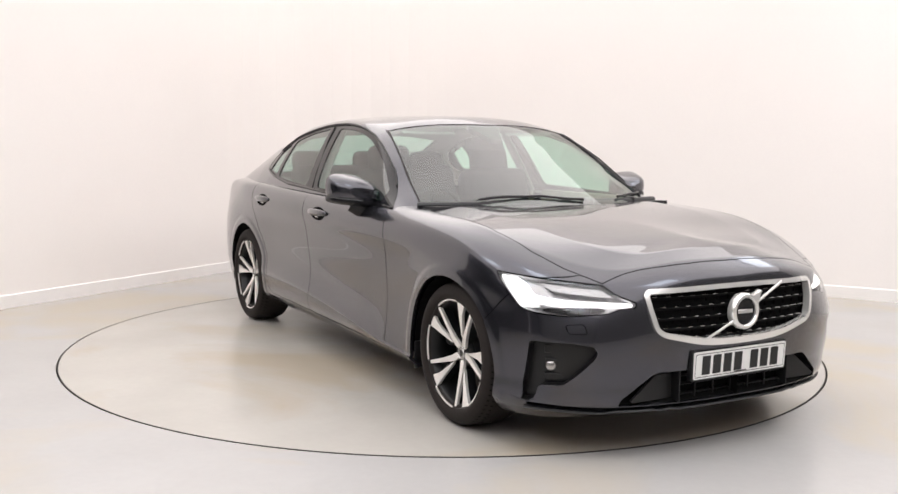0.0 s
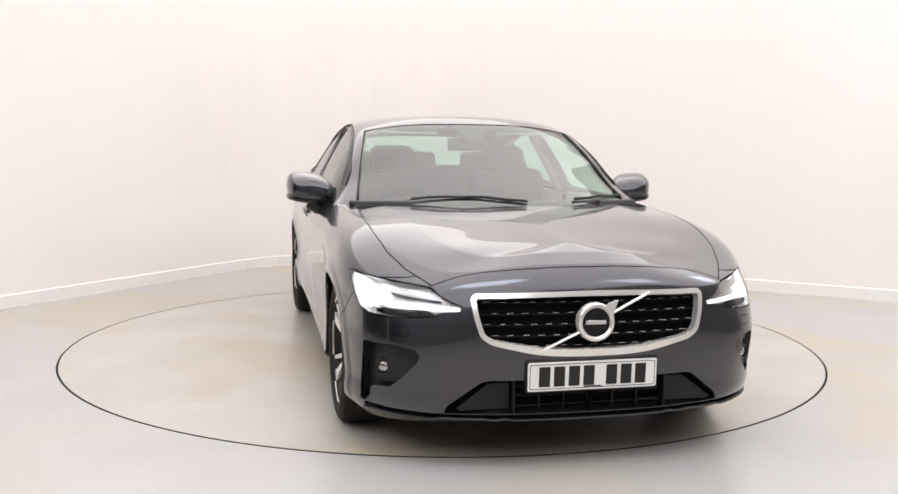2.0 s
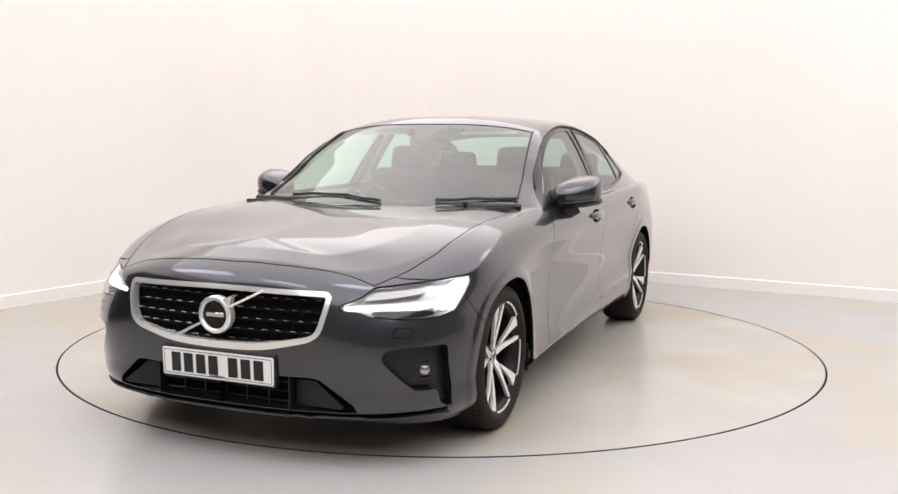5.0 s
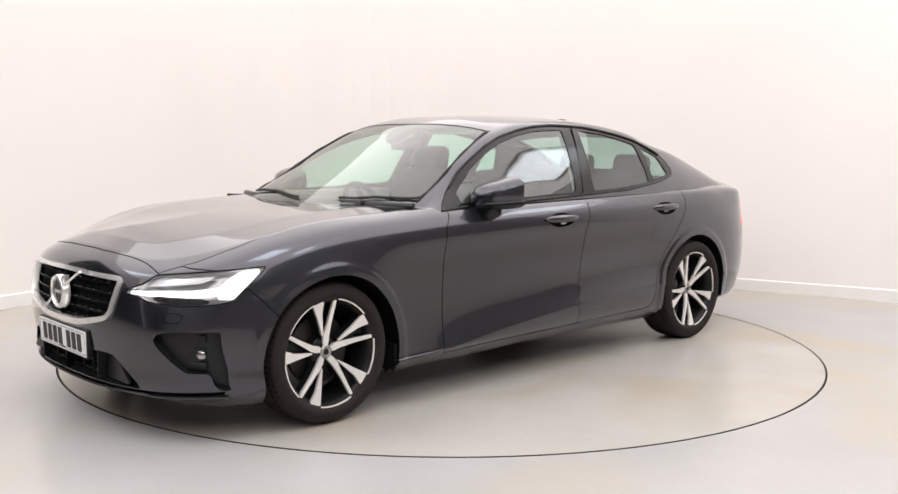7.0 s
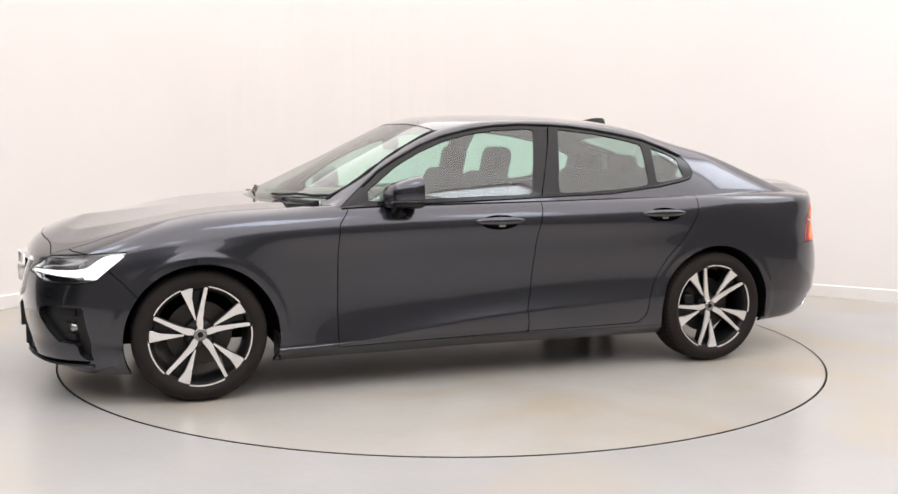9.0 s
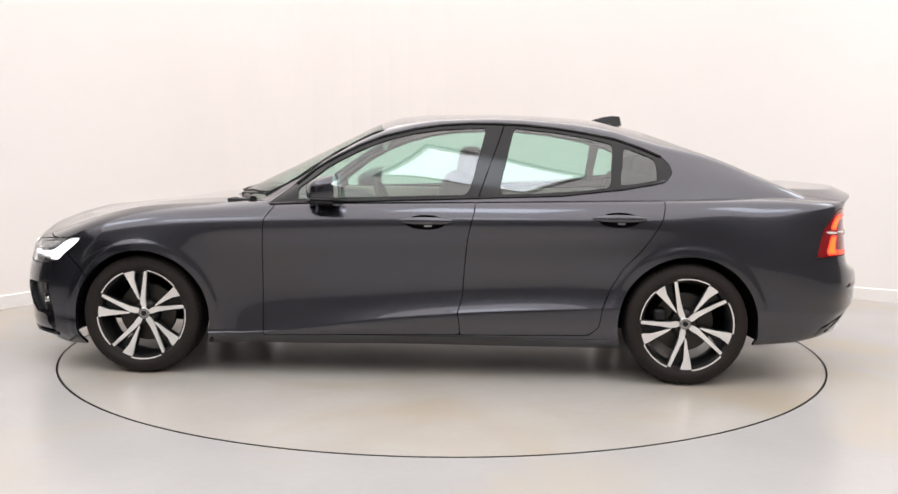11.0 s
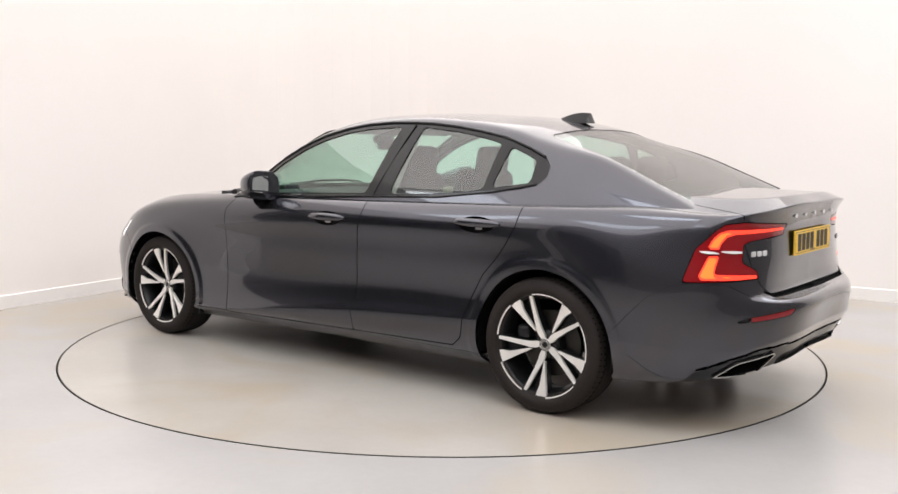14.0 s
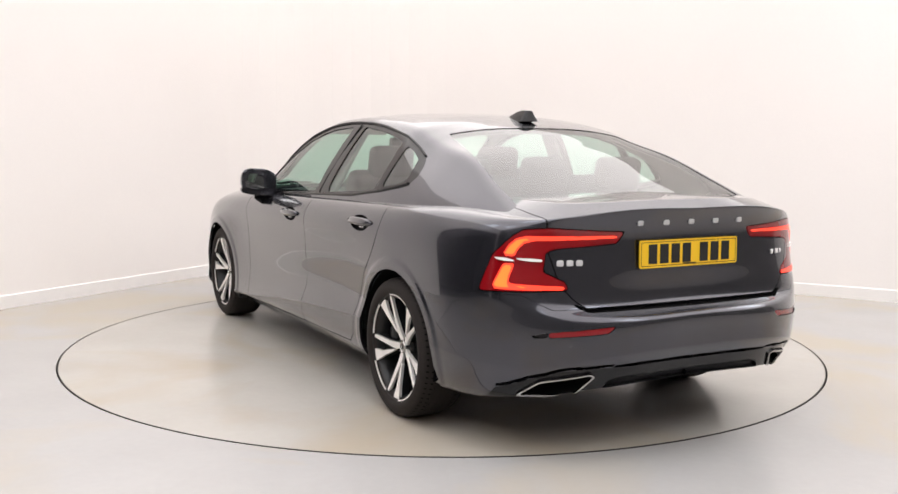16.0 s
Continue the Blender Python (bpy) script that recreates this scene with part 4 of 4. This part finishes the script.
# ---- number plates, with plain bars for the characters
def number_plate(m, material):
    p = part("number_plate", prism_bm(smooth_poly([(-.26, -.0555), (.26, -.0555), (.26, .0555), (-.26, .0555)], 4, .08), 0, .006), material, car, "number plate with black bars")
    p.matrix_basis = m
    rim_bm = bmesh.new()
    o = smooth_poly([(-.253, -.0485), (.253, -.0485), (.253, .0485), (-.253, .0485)], 4, .08)
    i = smooth_poly([(-.2505, -.046), (.2505, -.046), (.2505, .046), (-.2505, .046)], 4, .08)
    vo, vi = [[rim_bm.verts.new((x, y, .0066)) for x, y in c] for c in (o, i)]
    for k in range(len(o)):
        j = (k + 1) % len(o)
        rim_bm.faces.new((vo[k], vo[j], vi[j], vi[k]))
    part("border_line", rim_bm, INK, p)
    for x in (-.182, -.123, -.064, -.005, .087, .146, .205):
        part("bar", box_bm(.044, .078, .002, .0006, 1, Matrix.Translation((x - .012, 0, .0068))), INK, p)
    part("bar", box_bm(.07, .004, .001, 0, 1, Matrix.Translation((0, -.043, .0068))), INK, p)
    return p


FACE_FRONT = Matrix(((0, 0, 1, 0), (1, 0, 0, 0), (0, 1, 0, 0), (0, 0, 0, 1)))
FACE_REAR = Matrix(((0, 0, -1, 0), (-1, 0, 0, 0), (0, 1, 0, 0), (0, 0, 0, 1)))
number_plate(Matrix.Translation((2.262, -.003, .368)) @ Matrix.Rotation(radians(3), 4, "Y") @ FACE_FRONT, PLATE_W)
number_plate(Matrix.Translation((-2.360, 0, .810)) @ Matrix.Rotation(radians(1), 4, "Y") @ FACE_REAR, PLATE_Y)
part("plate_holder", box_bm(.03, .535, .125, .006, 2, Matrix.Translation((2.25, -.003, .368))), BLACK, car)


def boot_x(y, z):
    near = np.argmin((boot_s.v[:, 1] - abs(y)) ** 2 + (boot_s.v[:, 2] - z) ** 2)
    return float(boot_s.v[near, 0])


# badges on the boot lid as plain bars
for y in (.262, .131, 0, -.131, -.262):
    part("badge", box_bm(.006, .030, .024, .004, 1, Matrix.Translation((boot_x(y, .937) - .002, y, .937))), BADGE, boot)
for y, wdt in ((.598, .027), (.560, .027), (.522, .027), (-.505, .026), (-.543, .03), (-.575, .016)):
    yaw = -0.35 * (1 if y > 0 else -1)
    part("badge", box_bm(.005, wdt, .023 if y > 0 else .020, .004, 1, Matrix.Translation((boot_x(y, .787) - .003, y, .787)) @ Matrix.Rotation(yaw, 4, "Z")), BADGE, boot)


# ---- wheels
def polar(r, a):
    return (r * math.cos(a), r * math.sin(a))


def wheel():
    w = new("wheel")
    w.parent = car
    half = .1175
    tyre = part("tyre", lathe_bm([(.228, -.098), (.236, -.108), (.258, -.1165), (.280, -.117), (.298, -.110), (.309, -.098), (.3155, -.080), (.3175, -.05), (.318, 0), (.3175, .05), (.3155, .080), (.309, .098), (.3055, .1025), (.303, .106), (.296, .110), (.286, .1145), (.278, .117), (.268, .1185), (.258, .1165), (.250, .112), (.2445, .106), (.236, .098), (.228, .09)], 96), RUBBER, w, smooth=True)
    for h in (-.055, -.018, .018, .055):
        part("tread_groove", lathe_bm([(.3183, h - .004), (.3145, h - .003), (.3145, h + .003), (.3183, h + .004)], 64), INNER, tyre)
    sip = bmesh.new()
    tread = lambda h: .3185 if abs(h) < .07 else .3100
    for k in range(72):
        a = 2 * math.pi * k / 72
        for h0, h1 in ((.062, .099), (-.099, -.062)):
            q = [sip.verts.new((*polar(tread(h), a + u), h)) for h, u in ((h0, 0), (h1, .012), (h1, .030), (h0, .018))]
            sip.faces.new(q)
    tagged(part("tread_sipes", sip, INNER, tyre), kind="stuff")
    rim = part("rim", lathe_bm([(.236, -.10), (.243, -.105), (.246, -.10), (.236, -.09), (.215, -.06), (.208, .02), (.222, .075), (.232, .094), (.2385, .099), (.2395, .103), (.246, .104), (.2475, .098), (.2445, .09), (.236, .088)], 80), RIM_BLACK, w, smooth=True)
    s = .00093
    main = [(-9, 262), (8, 262), (3, 150), (4, 84), (10, 50), (8, 28), (-14, 28), (-24, 52), (-27, 84), (-23, 112)]
    second = [(-127, 224), (-100, 240), (-66, 253), (-64, 190), (-36, 98), (-29, 76), (-37, 76), (-84, 156)]

    def blade(points, top):
        """A spoke blade on a flat outline, sunk towards the hub."""
        bm = prism_bm([(x * s, y * s) for x, y in smooth_poly(points, 2, .06)], 0, .014, bevel=.0012)
        for v in bm.verts:
            r = math.hypot(v.co.x, v.co.y)
            v.co.z += top - .044 * max(0, 1 - r / .22)
        return bm

    turn = lambda k: Matrix.Rotation(2 * math.pi * k / 5, 4, "Z")
    for k in range(5):
        spoke = bmesh.new()
        for src in (main, second):
            body_ = prism_bm([(x * s, y * s) for x, y in smooth_poly(src, 2, .1)], -.040, .0, bevel=0)
            for v in body_.verts:
                r = math.hypot(v.co.x, v.co.y)
                v.co.z += .084 - .044 * max(0, 1 - r / .22)
            tmp = bpy.data.meshes.new("tmp")
            body_.to_mesh(tmp)
            body_.free()
            spoke.from_mesh(tmp)
            bpy.data.meshes.remove(tmp)
        web = prism_bm([(-13 * s, 255 * s), (-64 * s, 247 * s), (-62 * s, 190 * s), (-34 * s, 90 * s), (-24 * s, 60 * s), (-38 * s, 100 * s), (-40 * s, 118 * s)], .025, .052)
        tmp = bpy.data.meshes.new("tmp")
        web.to_mesh(tmp)
        web.free()
        spoke.from_mesh(tmp)
        bpy.data.meshes.remove(tmp)
        spoke.transform(turn(k))
        sp = part("spoke", spoke, RIM_BLACK, rim)
        for src in (main, second):
            bl = blade(src, .084)
            bl.transform(turn(k))
            part("machined_face", bl, MACHINED, w, "machined bright spoke face")
        arc_bm = bmesh.new()
        a0, a1 = math.atan2(262, 12), math.atan2(230, -128) - 2 * math.pi / 5
        prev = None
        for i in range(17):
            a = a0 + (a1 - a0) * i / 16
            cur = [arc_bm.verts.new((*polar(r, a), h)) for r, h in ((.2365, .097), (.2365, .1035), (.2440, .1045), (.2470, .100))]
            if prev:
                for q in range(3):
                    arc_bm.faces.new((prev[q], prev[q + 1], cur[q + 1], cur[q]))
            prev = cur
        arc_bm.transform(turn(k))
        part("machined_lip", arc_bm, MACHINED, w, smooth=False)
        bolt = lathe_bm([(.001, .052), (.006, .052), (.009, .048), (.009, .025)], 10)
        bolt.transform(Matrix.Translation((*polar(.054, math.pi / 2 + math.pi / 5 + 2 * math.pi * k / 5), 0)))
        part("wheel_bolt", bolt, STEEL, w)
    part("hub", lathe_bm([(.001, .051), (.03, .051), (.052, .047), (.066, .038), (.070, .015), (.070, -.02)], 40), RIM_BLACK, rim, smooth=True)
    part("centre_cap", lathe_bm([(.001, .061), (.014, .061), (.015, .064), (.020, .064), (.022, .061), (.026, .061), (.028, .064), (.031, .062), (.032, .048)], 36), DULL, w, smooth=False)
    part("cap_badge", lathe_bm([(.001, .0625), (.0135, .0625)], 24), GLOSS_BLACK, w)
    part("brake_disc", lathe_bm([(.07, .0), (.155, .0), (.157, -.012), (.155, -.024), (.07, -.024)], 56), STEEL, w, smooth=False)
    part("brake_hat", lathe_bm([(.001, .03), (.07, .03), (.078, .0)], 40), BLACK, w)
    return w


first = wheel()
CALIPER = box_bm(.07, .16, .07, .02, 3)
cal = part("brake_caliper", CALIPER, BLACK, car, smooth=True)
OUT_L, OUT_R = Matrix.Rotation(radians(-90), 4, "X"), Matrix.Rotation(radians(180), 4, "Z") @ Matrix.Rotation(radians(-90), 4, "X")
spins = ((1.436, 1, -7), (-1.436, 1, 15), (1.436, -1, -34), (-1.436, -1, -6))
for k, (x, sg, spin) in enumerate(spins):
    m = Matrix.Translation((x, sg * .780, .318)) @ (OUT_L if sg > 0 else OUT_R) @ Matrix.Rotation(math.pi, 4, "Z") @ Matrix.Rotation(radians(spin), 4, "Z")
    if k == 0:
        first.matrix_basis = m
    else:
        copy_thing(first, m)
    cm = Matrix.Translation((x + (-.13 if x > 0 else .13), sg * .755, .36))
    if k == 0:
        cal.matrix_basis = cm
    else:
        copy_thing(cal, cm)

# ---- liners and floor pan
for x, _, r in (ARCH_F, ARCH_R):
    for sg in (1, -1):
        liner = bmesh.new()
        zc = ARCH_F[1] if x > 0 else ARCH_R[1]
        prev = None
        for i in range(33):
            a = radians(-12 + 204 * i / 32)
            cur = [liner.verts.new((x + (r + .004) * math.cos(a), sg * y, zc + (r + .004) * math.sin(a))) for y in (.45, .65, .875)]
            cur.insert(0, liner.verts.new((x + .02 * math.cos(a), sg * .45, zc + .02 * math.sin(a))))
            if prev:
                for q in range(3):
                    liner.faces.new((prev[q], prev[q + 1], cur[q + 1], cur[q]))
            prev = cur
        part("arch_liner", liner, INNER, car)
part("floor_pan", prism_bm([(2.10, -.5), (2.10, .5), (1.86, .70), (1.80, .45), (1.06, .45), (1.04, .80), (-1.06, .80), (-1.08, .45), (-1.80, .45), (-1.84, .80), (-2.0, .72), (-2.05, .45), (-2.05, -.45), (-2.0, -.72), (-1.84, -.80), (-1.80, -.45), (-1.08, -.45), (-1.06, -.80), (1.04, -.80), (1.06, -.45), (1.80, -.45), (1.86, -.70)], .215, .30), INNER, car)
for sg in (1, -1):
    part("mud_flap", box_bm(.012, .16, .13, .003, 1, Matrix.Translation((1.062, sg * .80, .240))), BLACK, car)


# ---- mirrors, fin, wipers
def blob(sx, sy, sz, e=.7, seg=(28, 18)):
    bm = bmesh.new()
    bmesh.ops.create_uvsphere(bm, u_segments=seg[0], v_segments=seg[1], radius=1.0)
    for v in bm.verts:
        x, y, z = v.co
        v.co = [math.copysign(abs(c) ** e, c) * s for c, s in ((x, sx), (y, sy), (z, sz))]
    return bm


for sg in (1, -1):
    mirror = new("door_mirror")
    mirror.parent = car
    mirror.location = (.430, sg * .940, .996)
    bm = blob(.100, .116, .085, .68)
    for v in bm.verts:
        v.co.x = max(v.co.x, -.052) * (1.0 + .15 * (v.co.y * sg < 0))
        k = (v.co.x + .052) / .14
        v.co.z *= 1 - .30 * k
        v.co.y -= sg * .035 * k
        v.co.z += .10 * v.co.y * sg - .012 * k
    part("housing", bm, PAINT, mirror, smooth=True, angle=60)
    bm = blob(.101, .117, .026, .68)
    for v in bm.verts:
        v.co.x = max(v.co.x, -.054)
        k = (v.co.x + .054) / .14
        v.co.y -= sg * .035 * k
        v.co.z += .10 * v.co.y * sg - .058
    part("lower_trim", bm, GLOSS_BLACK, mirror, smooth=True, angle=60)
    part("indicator", box_bm(.02, .10, .008, .003, 2, Matrix.Translation((.062, sg * .025, -.026)) @ Matrix.Rotation(sg * .45, 4, "Z")), CHROME, mirror)
    part("glass", prism_bm(smooth_poly([(-.088, -.052), (.088, -.040), (.088, .052), (-.088, .046)] if sg > 0 else [(-.088, -.040), (.088, -.052), (.088, .046), (-.088, .052)], 4, .4), 0, .003, Matrix.Translation((-.0545, 0, 0)) @ Matrix(((0, 0, -1, 0), (1, 0, 0, 0), (0, -1, 0, 0), (0, 0, 0, 1))) @ Matrix.Diagonal((1, -1, 1, 1))), MIRROR, mirror)
    part("arm", tube_bm([(.015, -sg * .02, -.060), (.035, -sg * .075, -.095), (.04, -sg * .125, -.125)], .036, 12, flat=1.6), GLOSS_BLACK, mirror, smooth=True)
fin = bmesh.new()
prof = [(.125, .0), (.065, .032), (.0, .050), (-.050, .057), (-.095, .054), (-.108, .0)]
wid = [.016, .034, .040, .042, .046, .050]
half_v = [[fin.verts.new((x, sg * w_ * (1.0 if j == 0 else .45), z * (0 if j == 0 else 1))) for (x, z), w_ in zip(prof, wid)] for sg, j in ((1, 0), (1, 1), (-1, 1), (-1, 0))]
for a, b in zip(half_v, half_v[1:]):
    for i in range(len(prof) - 1):
        fin.faces.new((a[i], a[i + 1], b[i + 1], b[i]))
fin.faces.new([c[-1] for c in half_v]), fin.faces.new([c[0] for c in half_v][::-1])
bmesh.ops.recalc_face_normals(fin, faces=fin.faces)
bmesh.ops.bevel(fin, geom=list(fin.edges), offset=.004, segments=2, affect="EDGES")
part("aerial_fin", fin, GLOSS_BLACK, car, "gloss dark shark-fin aerial", smooth=True).location = (-1.07, 0, 1.355)


def screen_z(x, y):
    near = np.argmin((screen_s.v[:, 1] - abs(y)) ** 2 + (screen_s.v[:, 0] - x) ** 2)
    return float(screen_s.v[near, 2])


for pts in ([(1.06, .10), (1.045, -.02), (1.02, -.12), (.985, -.35), (.955, -.47)], [(1.0, .37), (.96, .45), (.905, .53), (.83, .64), (.765, .72)]):
    line = [(x + .012, y, max(screen_z(x, y), .955) + .002) for x, y in pts]
    wiper = part("wiper", tube_bm(line, .0055, 8, flat=1.2), BLACK, car, smooth=True)
    part("blade", tube_bm([(x - .02, y, z - .004) for x, y, z in line[1:]], .005, 6), INNER, wiper)
for y in (.20, .52):
    part("wiper_pivot", box_bm(.10, .05, .022, .008, 2, Matrix.Translation((1.0 - .25 * y * y, y, .948)) @ Matrix.Rotation(-.5, 4, "Z")), BLACK, car)
part("scuttle", tube_bm([(1.045 - .33 * y * y, y, .945 - .012 * abs(y)) for y in np.linspace(-.76, .76, 25)], .02, 8, flat=.8), BLACK, car, smooth=True)
# black borders and brightwork of the windows
BELT = [(.745, .912), (.40, .932), (-.094, .949), (-.34, .959), (-.78, .975), (-1.10, 1.011), (-1.25, 1.037), (-1.32, 1.052)]


def side_y(x, z):
    near = np.argmin((dlo_s.v[:, 0] - x) ** 2 + (dlo_s.v[:, 2] - z) ** 2)
    return float(dlo_s.v[near, 1])


for sg in (1, -1):
    part("waist_seal", tube_bm([(x, sg * (side_y(x, z) + .003), z + .002) for x, z in BELT], .0075, 8), GLOSS_BLACK, car, smooth=True)
    edge_line = [(x, z) for x, z in DLO[10:]]
    part("roof_seal", tube_bm([(x, sg * (side_y(x, z) + .002), z) for x, z in edge_line], .006, 8), BLACK, car, smooth=True)
    part("screen_seal", tube_bm([(x, sg * (float(rail_line(np.array([x]))[0][0]) - .053), screen_z(x, float(rail_line(np.array([x]))[0][0]) - .06) + .001) for x in np.linspace(.16, .80, 14)], .005, 6), BLACK, car, smooth=True)

# door gap down the middle pillar
for sg in (1, -1):
    part("pillar_gap", tube_bm([(x, sg * (side_y(x, z) - .001), z) for x, z in ((-.352, .962), (-.385, 1.06), (-.42, 1.16), (-.452, 1.25), (-.478, 1.335))], .0032, 6), INNER, car)

# ---- cabin
lining = top.clip(np.minimum(.66 - top.v[:, 0], top.v[:, 0] + 1.75)).moved(0.03).both().build("roof_lining", LINING, car, "pale grey roof lining", edge=0)


def seat(x, y, wide, label):
    e = new("seat")
    e.parent = car
    e.location = (x, y, .30)
    tagged(e, label=label)
    part("cushion", box_bm(.52, wide, .20, .06, 3, Matrix.Translation((.05, 0, .14))), SEAT, e, smooth=True)
    part("backrest", box_bm(.16, wide - .02, .64, .06, 3, Matrix.Translation((-.28, 0, .47)) @ Matrix.Rotation(radians(-16), 4, "Y")), SEAT, e, smooth=True)
    for k in ([0] if wide < .8 else [-.46, 0, .46]):
        part("headrest", box_bm(.10, .27, .19, .045, 3, Matrix.Translation((-.405 if wide < .8 else -.43, k, .83 if wide < .8 else .785)) @ Matrix.Rotation(radians(-10), 4, "Y")), SEAT, e, smooth=True)
        for d in (-.06, .06):
            part("post", tube_bm([(-.375, k + d, .68), (-.40, k + d, .80)], .006, 6), CHROME, e)


seat(.13, .36, .50, "dark cloth front seat")
seat(.13, -.36, .50, "dark cloth front seat")
seat(-.88, 0, 1.28, "dark cloth rear bench")
part("dashboard", prism_bm([(.40, .70), (.38, .86), (.46, .915), (.70, .925), (1.0, .935), (1.0, .55), (.5, .55)], -.74, .74, Matrix(((1, 0, 0, 0), (0, 0, 1, 0), (0, 1, 0, 0), (0, 0, 0, 1)))), CABIN, car)
part("screen", box_bm(.02, .17, .22, .006, 2, Matrix.Translation((.385, 0, .76)) @ Matrix.Rotation(radians(12), 4, "Y")), GLOSS_BLACK, car)
part("parcel_shelf", box_bm(.62, 1.25, .03, .01, 1, Matrix.Translation((-1.63, 0, .955))), CABIN, car)
part("console", box_bm(.95, .22, .26, .04, 2, Matrix.Translation((.05, 0, .46))), CABIN, car)
sw = part("steering_wheel", tube_bm([(.178 * math.cos(2 * math.pi * k / 40), .178 * math.sin(2 * math.pi * k / 40), 0) for k in range(40)], .016, 10, closed=True), CABIN, car, smooth=True)
part("spokes", box_bm(.30, .05, .02, .008, 1), CABIN, sw)
part("boss", box_bm(.12, .14, .05, .02, 2), CABIN, sw)
sw.matrix_basis = Matrix.Translation((.27, -.36, .83)) @ Matrix.Rotation(radians(-66), 4, "Y")
part("column", tube_bm([(.27, -.36, .83), (.50, -.36, .74)], .04, 10), CABIN, car)
part("inside_mirror", box_bm(.03, .25, .075, .012, 2, Matrix.Translation((.25, 0, 1.235))), GLOSS_BLACK, car)
part("sensor_pod", prism_bm(smooth_poly([(.10, -.035), (.10, .035), (-.06, .10), (-.09, .10), (-.09, -.10), (-.06, -.10)], 4, .3), 0, .03, Matrix.Translation((.285, 0, 1.283)) @ Matrix.Rotation(radians(27), 4, "Y"), bevel=.006), CABIN, car)
for sg in (1, -1):
    for x0, x1 in ((.62, -.28), (-.40, -1.15)):
        part("door_card", box_bm(x0 - x1, .03, .20, .012, 2, Matrix.Translation(((x0 + x1) / 2, sg * .800, .84))), BEIGE, car)
    part("pillar_trim", tube_bm([(-.40, sg * .79, .93), (-.43, sg * .70, 1.12), (-.46, sg * .60, 1.31)], .05, 10, flat=.5), LINING, car, smooth=True)
    part("sun_visor", box_bm(.16, .34, .016, .006, 2, Matrix.Translation((.13, sg * .34, 1.315)) @ Matrix.Rotation(radians(14), 4, "Y")), LINING, car)

# ---------------------------------------------------------------- what moves
OFFSET = Vector((0.1096, 0.0707, 0.0))   # the car's middle on the turntable
TURNS = [(0.0, -60.56), (0.5, -62.47), (1.0, -66.30), (1.5, -71.53), (2.0, -77.55), (2.5, -83.45), (3.0, -89.50), (3.5, -95.40), (4.0, -101.42), (4.5, -107.28), (5.0, -113.25),
         (5.5, -119.22), (6.0, -125.20), (6.5, -131.17), (7.0, -137.12), (7.5, -143.06), (8.0, -148.94), (8.5, -154.74), (9.0, -160.58), (9.5, -166.38), (10.0, -172.14), (10.5, -177.88),
         (11.0, -183.60), (11.5, -189.36), (12.0, -195.16), (12.5, -200.93), (13.0, -206.70), (13.5, -212.40), (14.0, -218.20), (14.5, -223.98), (15.0, -229.86), (15.5, -235.74), (16.0, -241.75)]


def motions():
    walk(car, [(t, pose(0, 0, 0, 0, 0, a) @ Matrix.Translation(OFFSET)) for t, a in TURNS])
    walk(turntable, [(t, pose(*DISC_AT, 0, 0, a)) for t, a in TURNS])


motions()
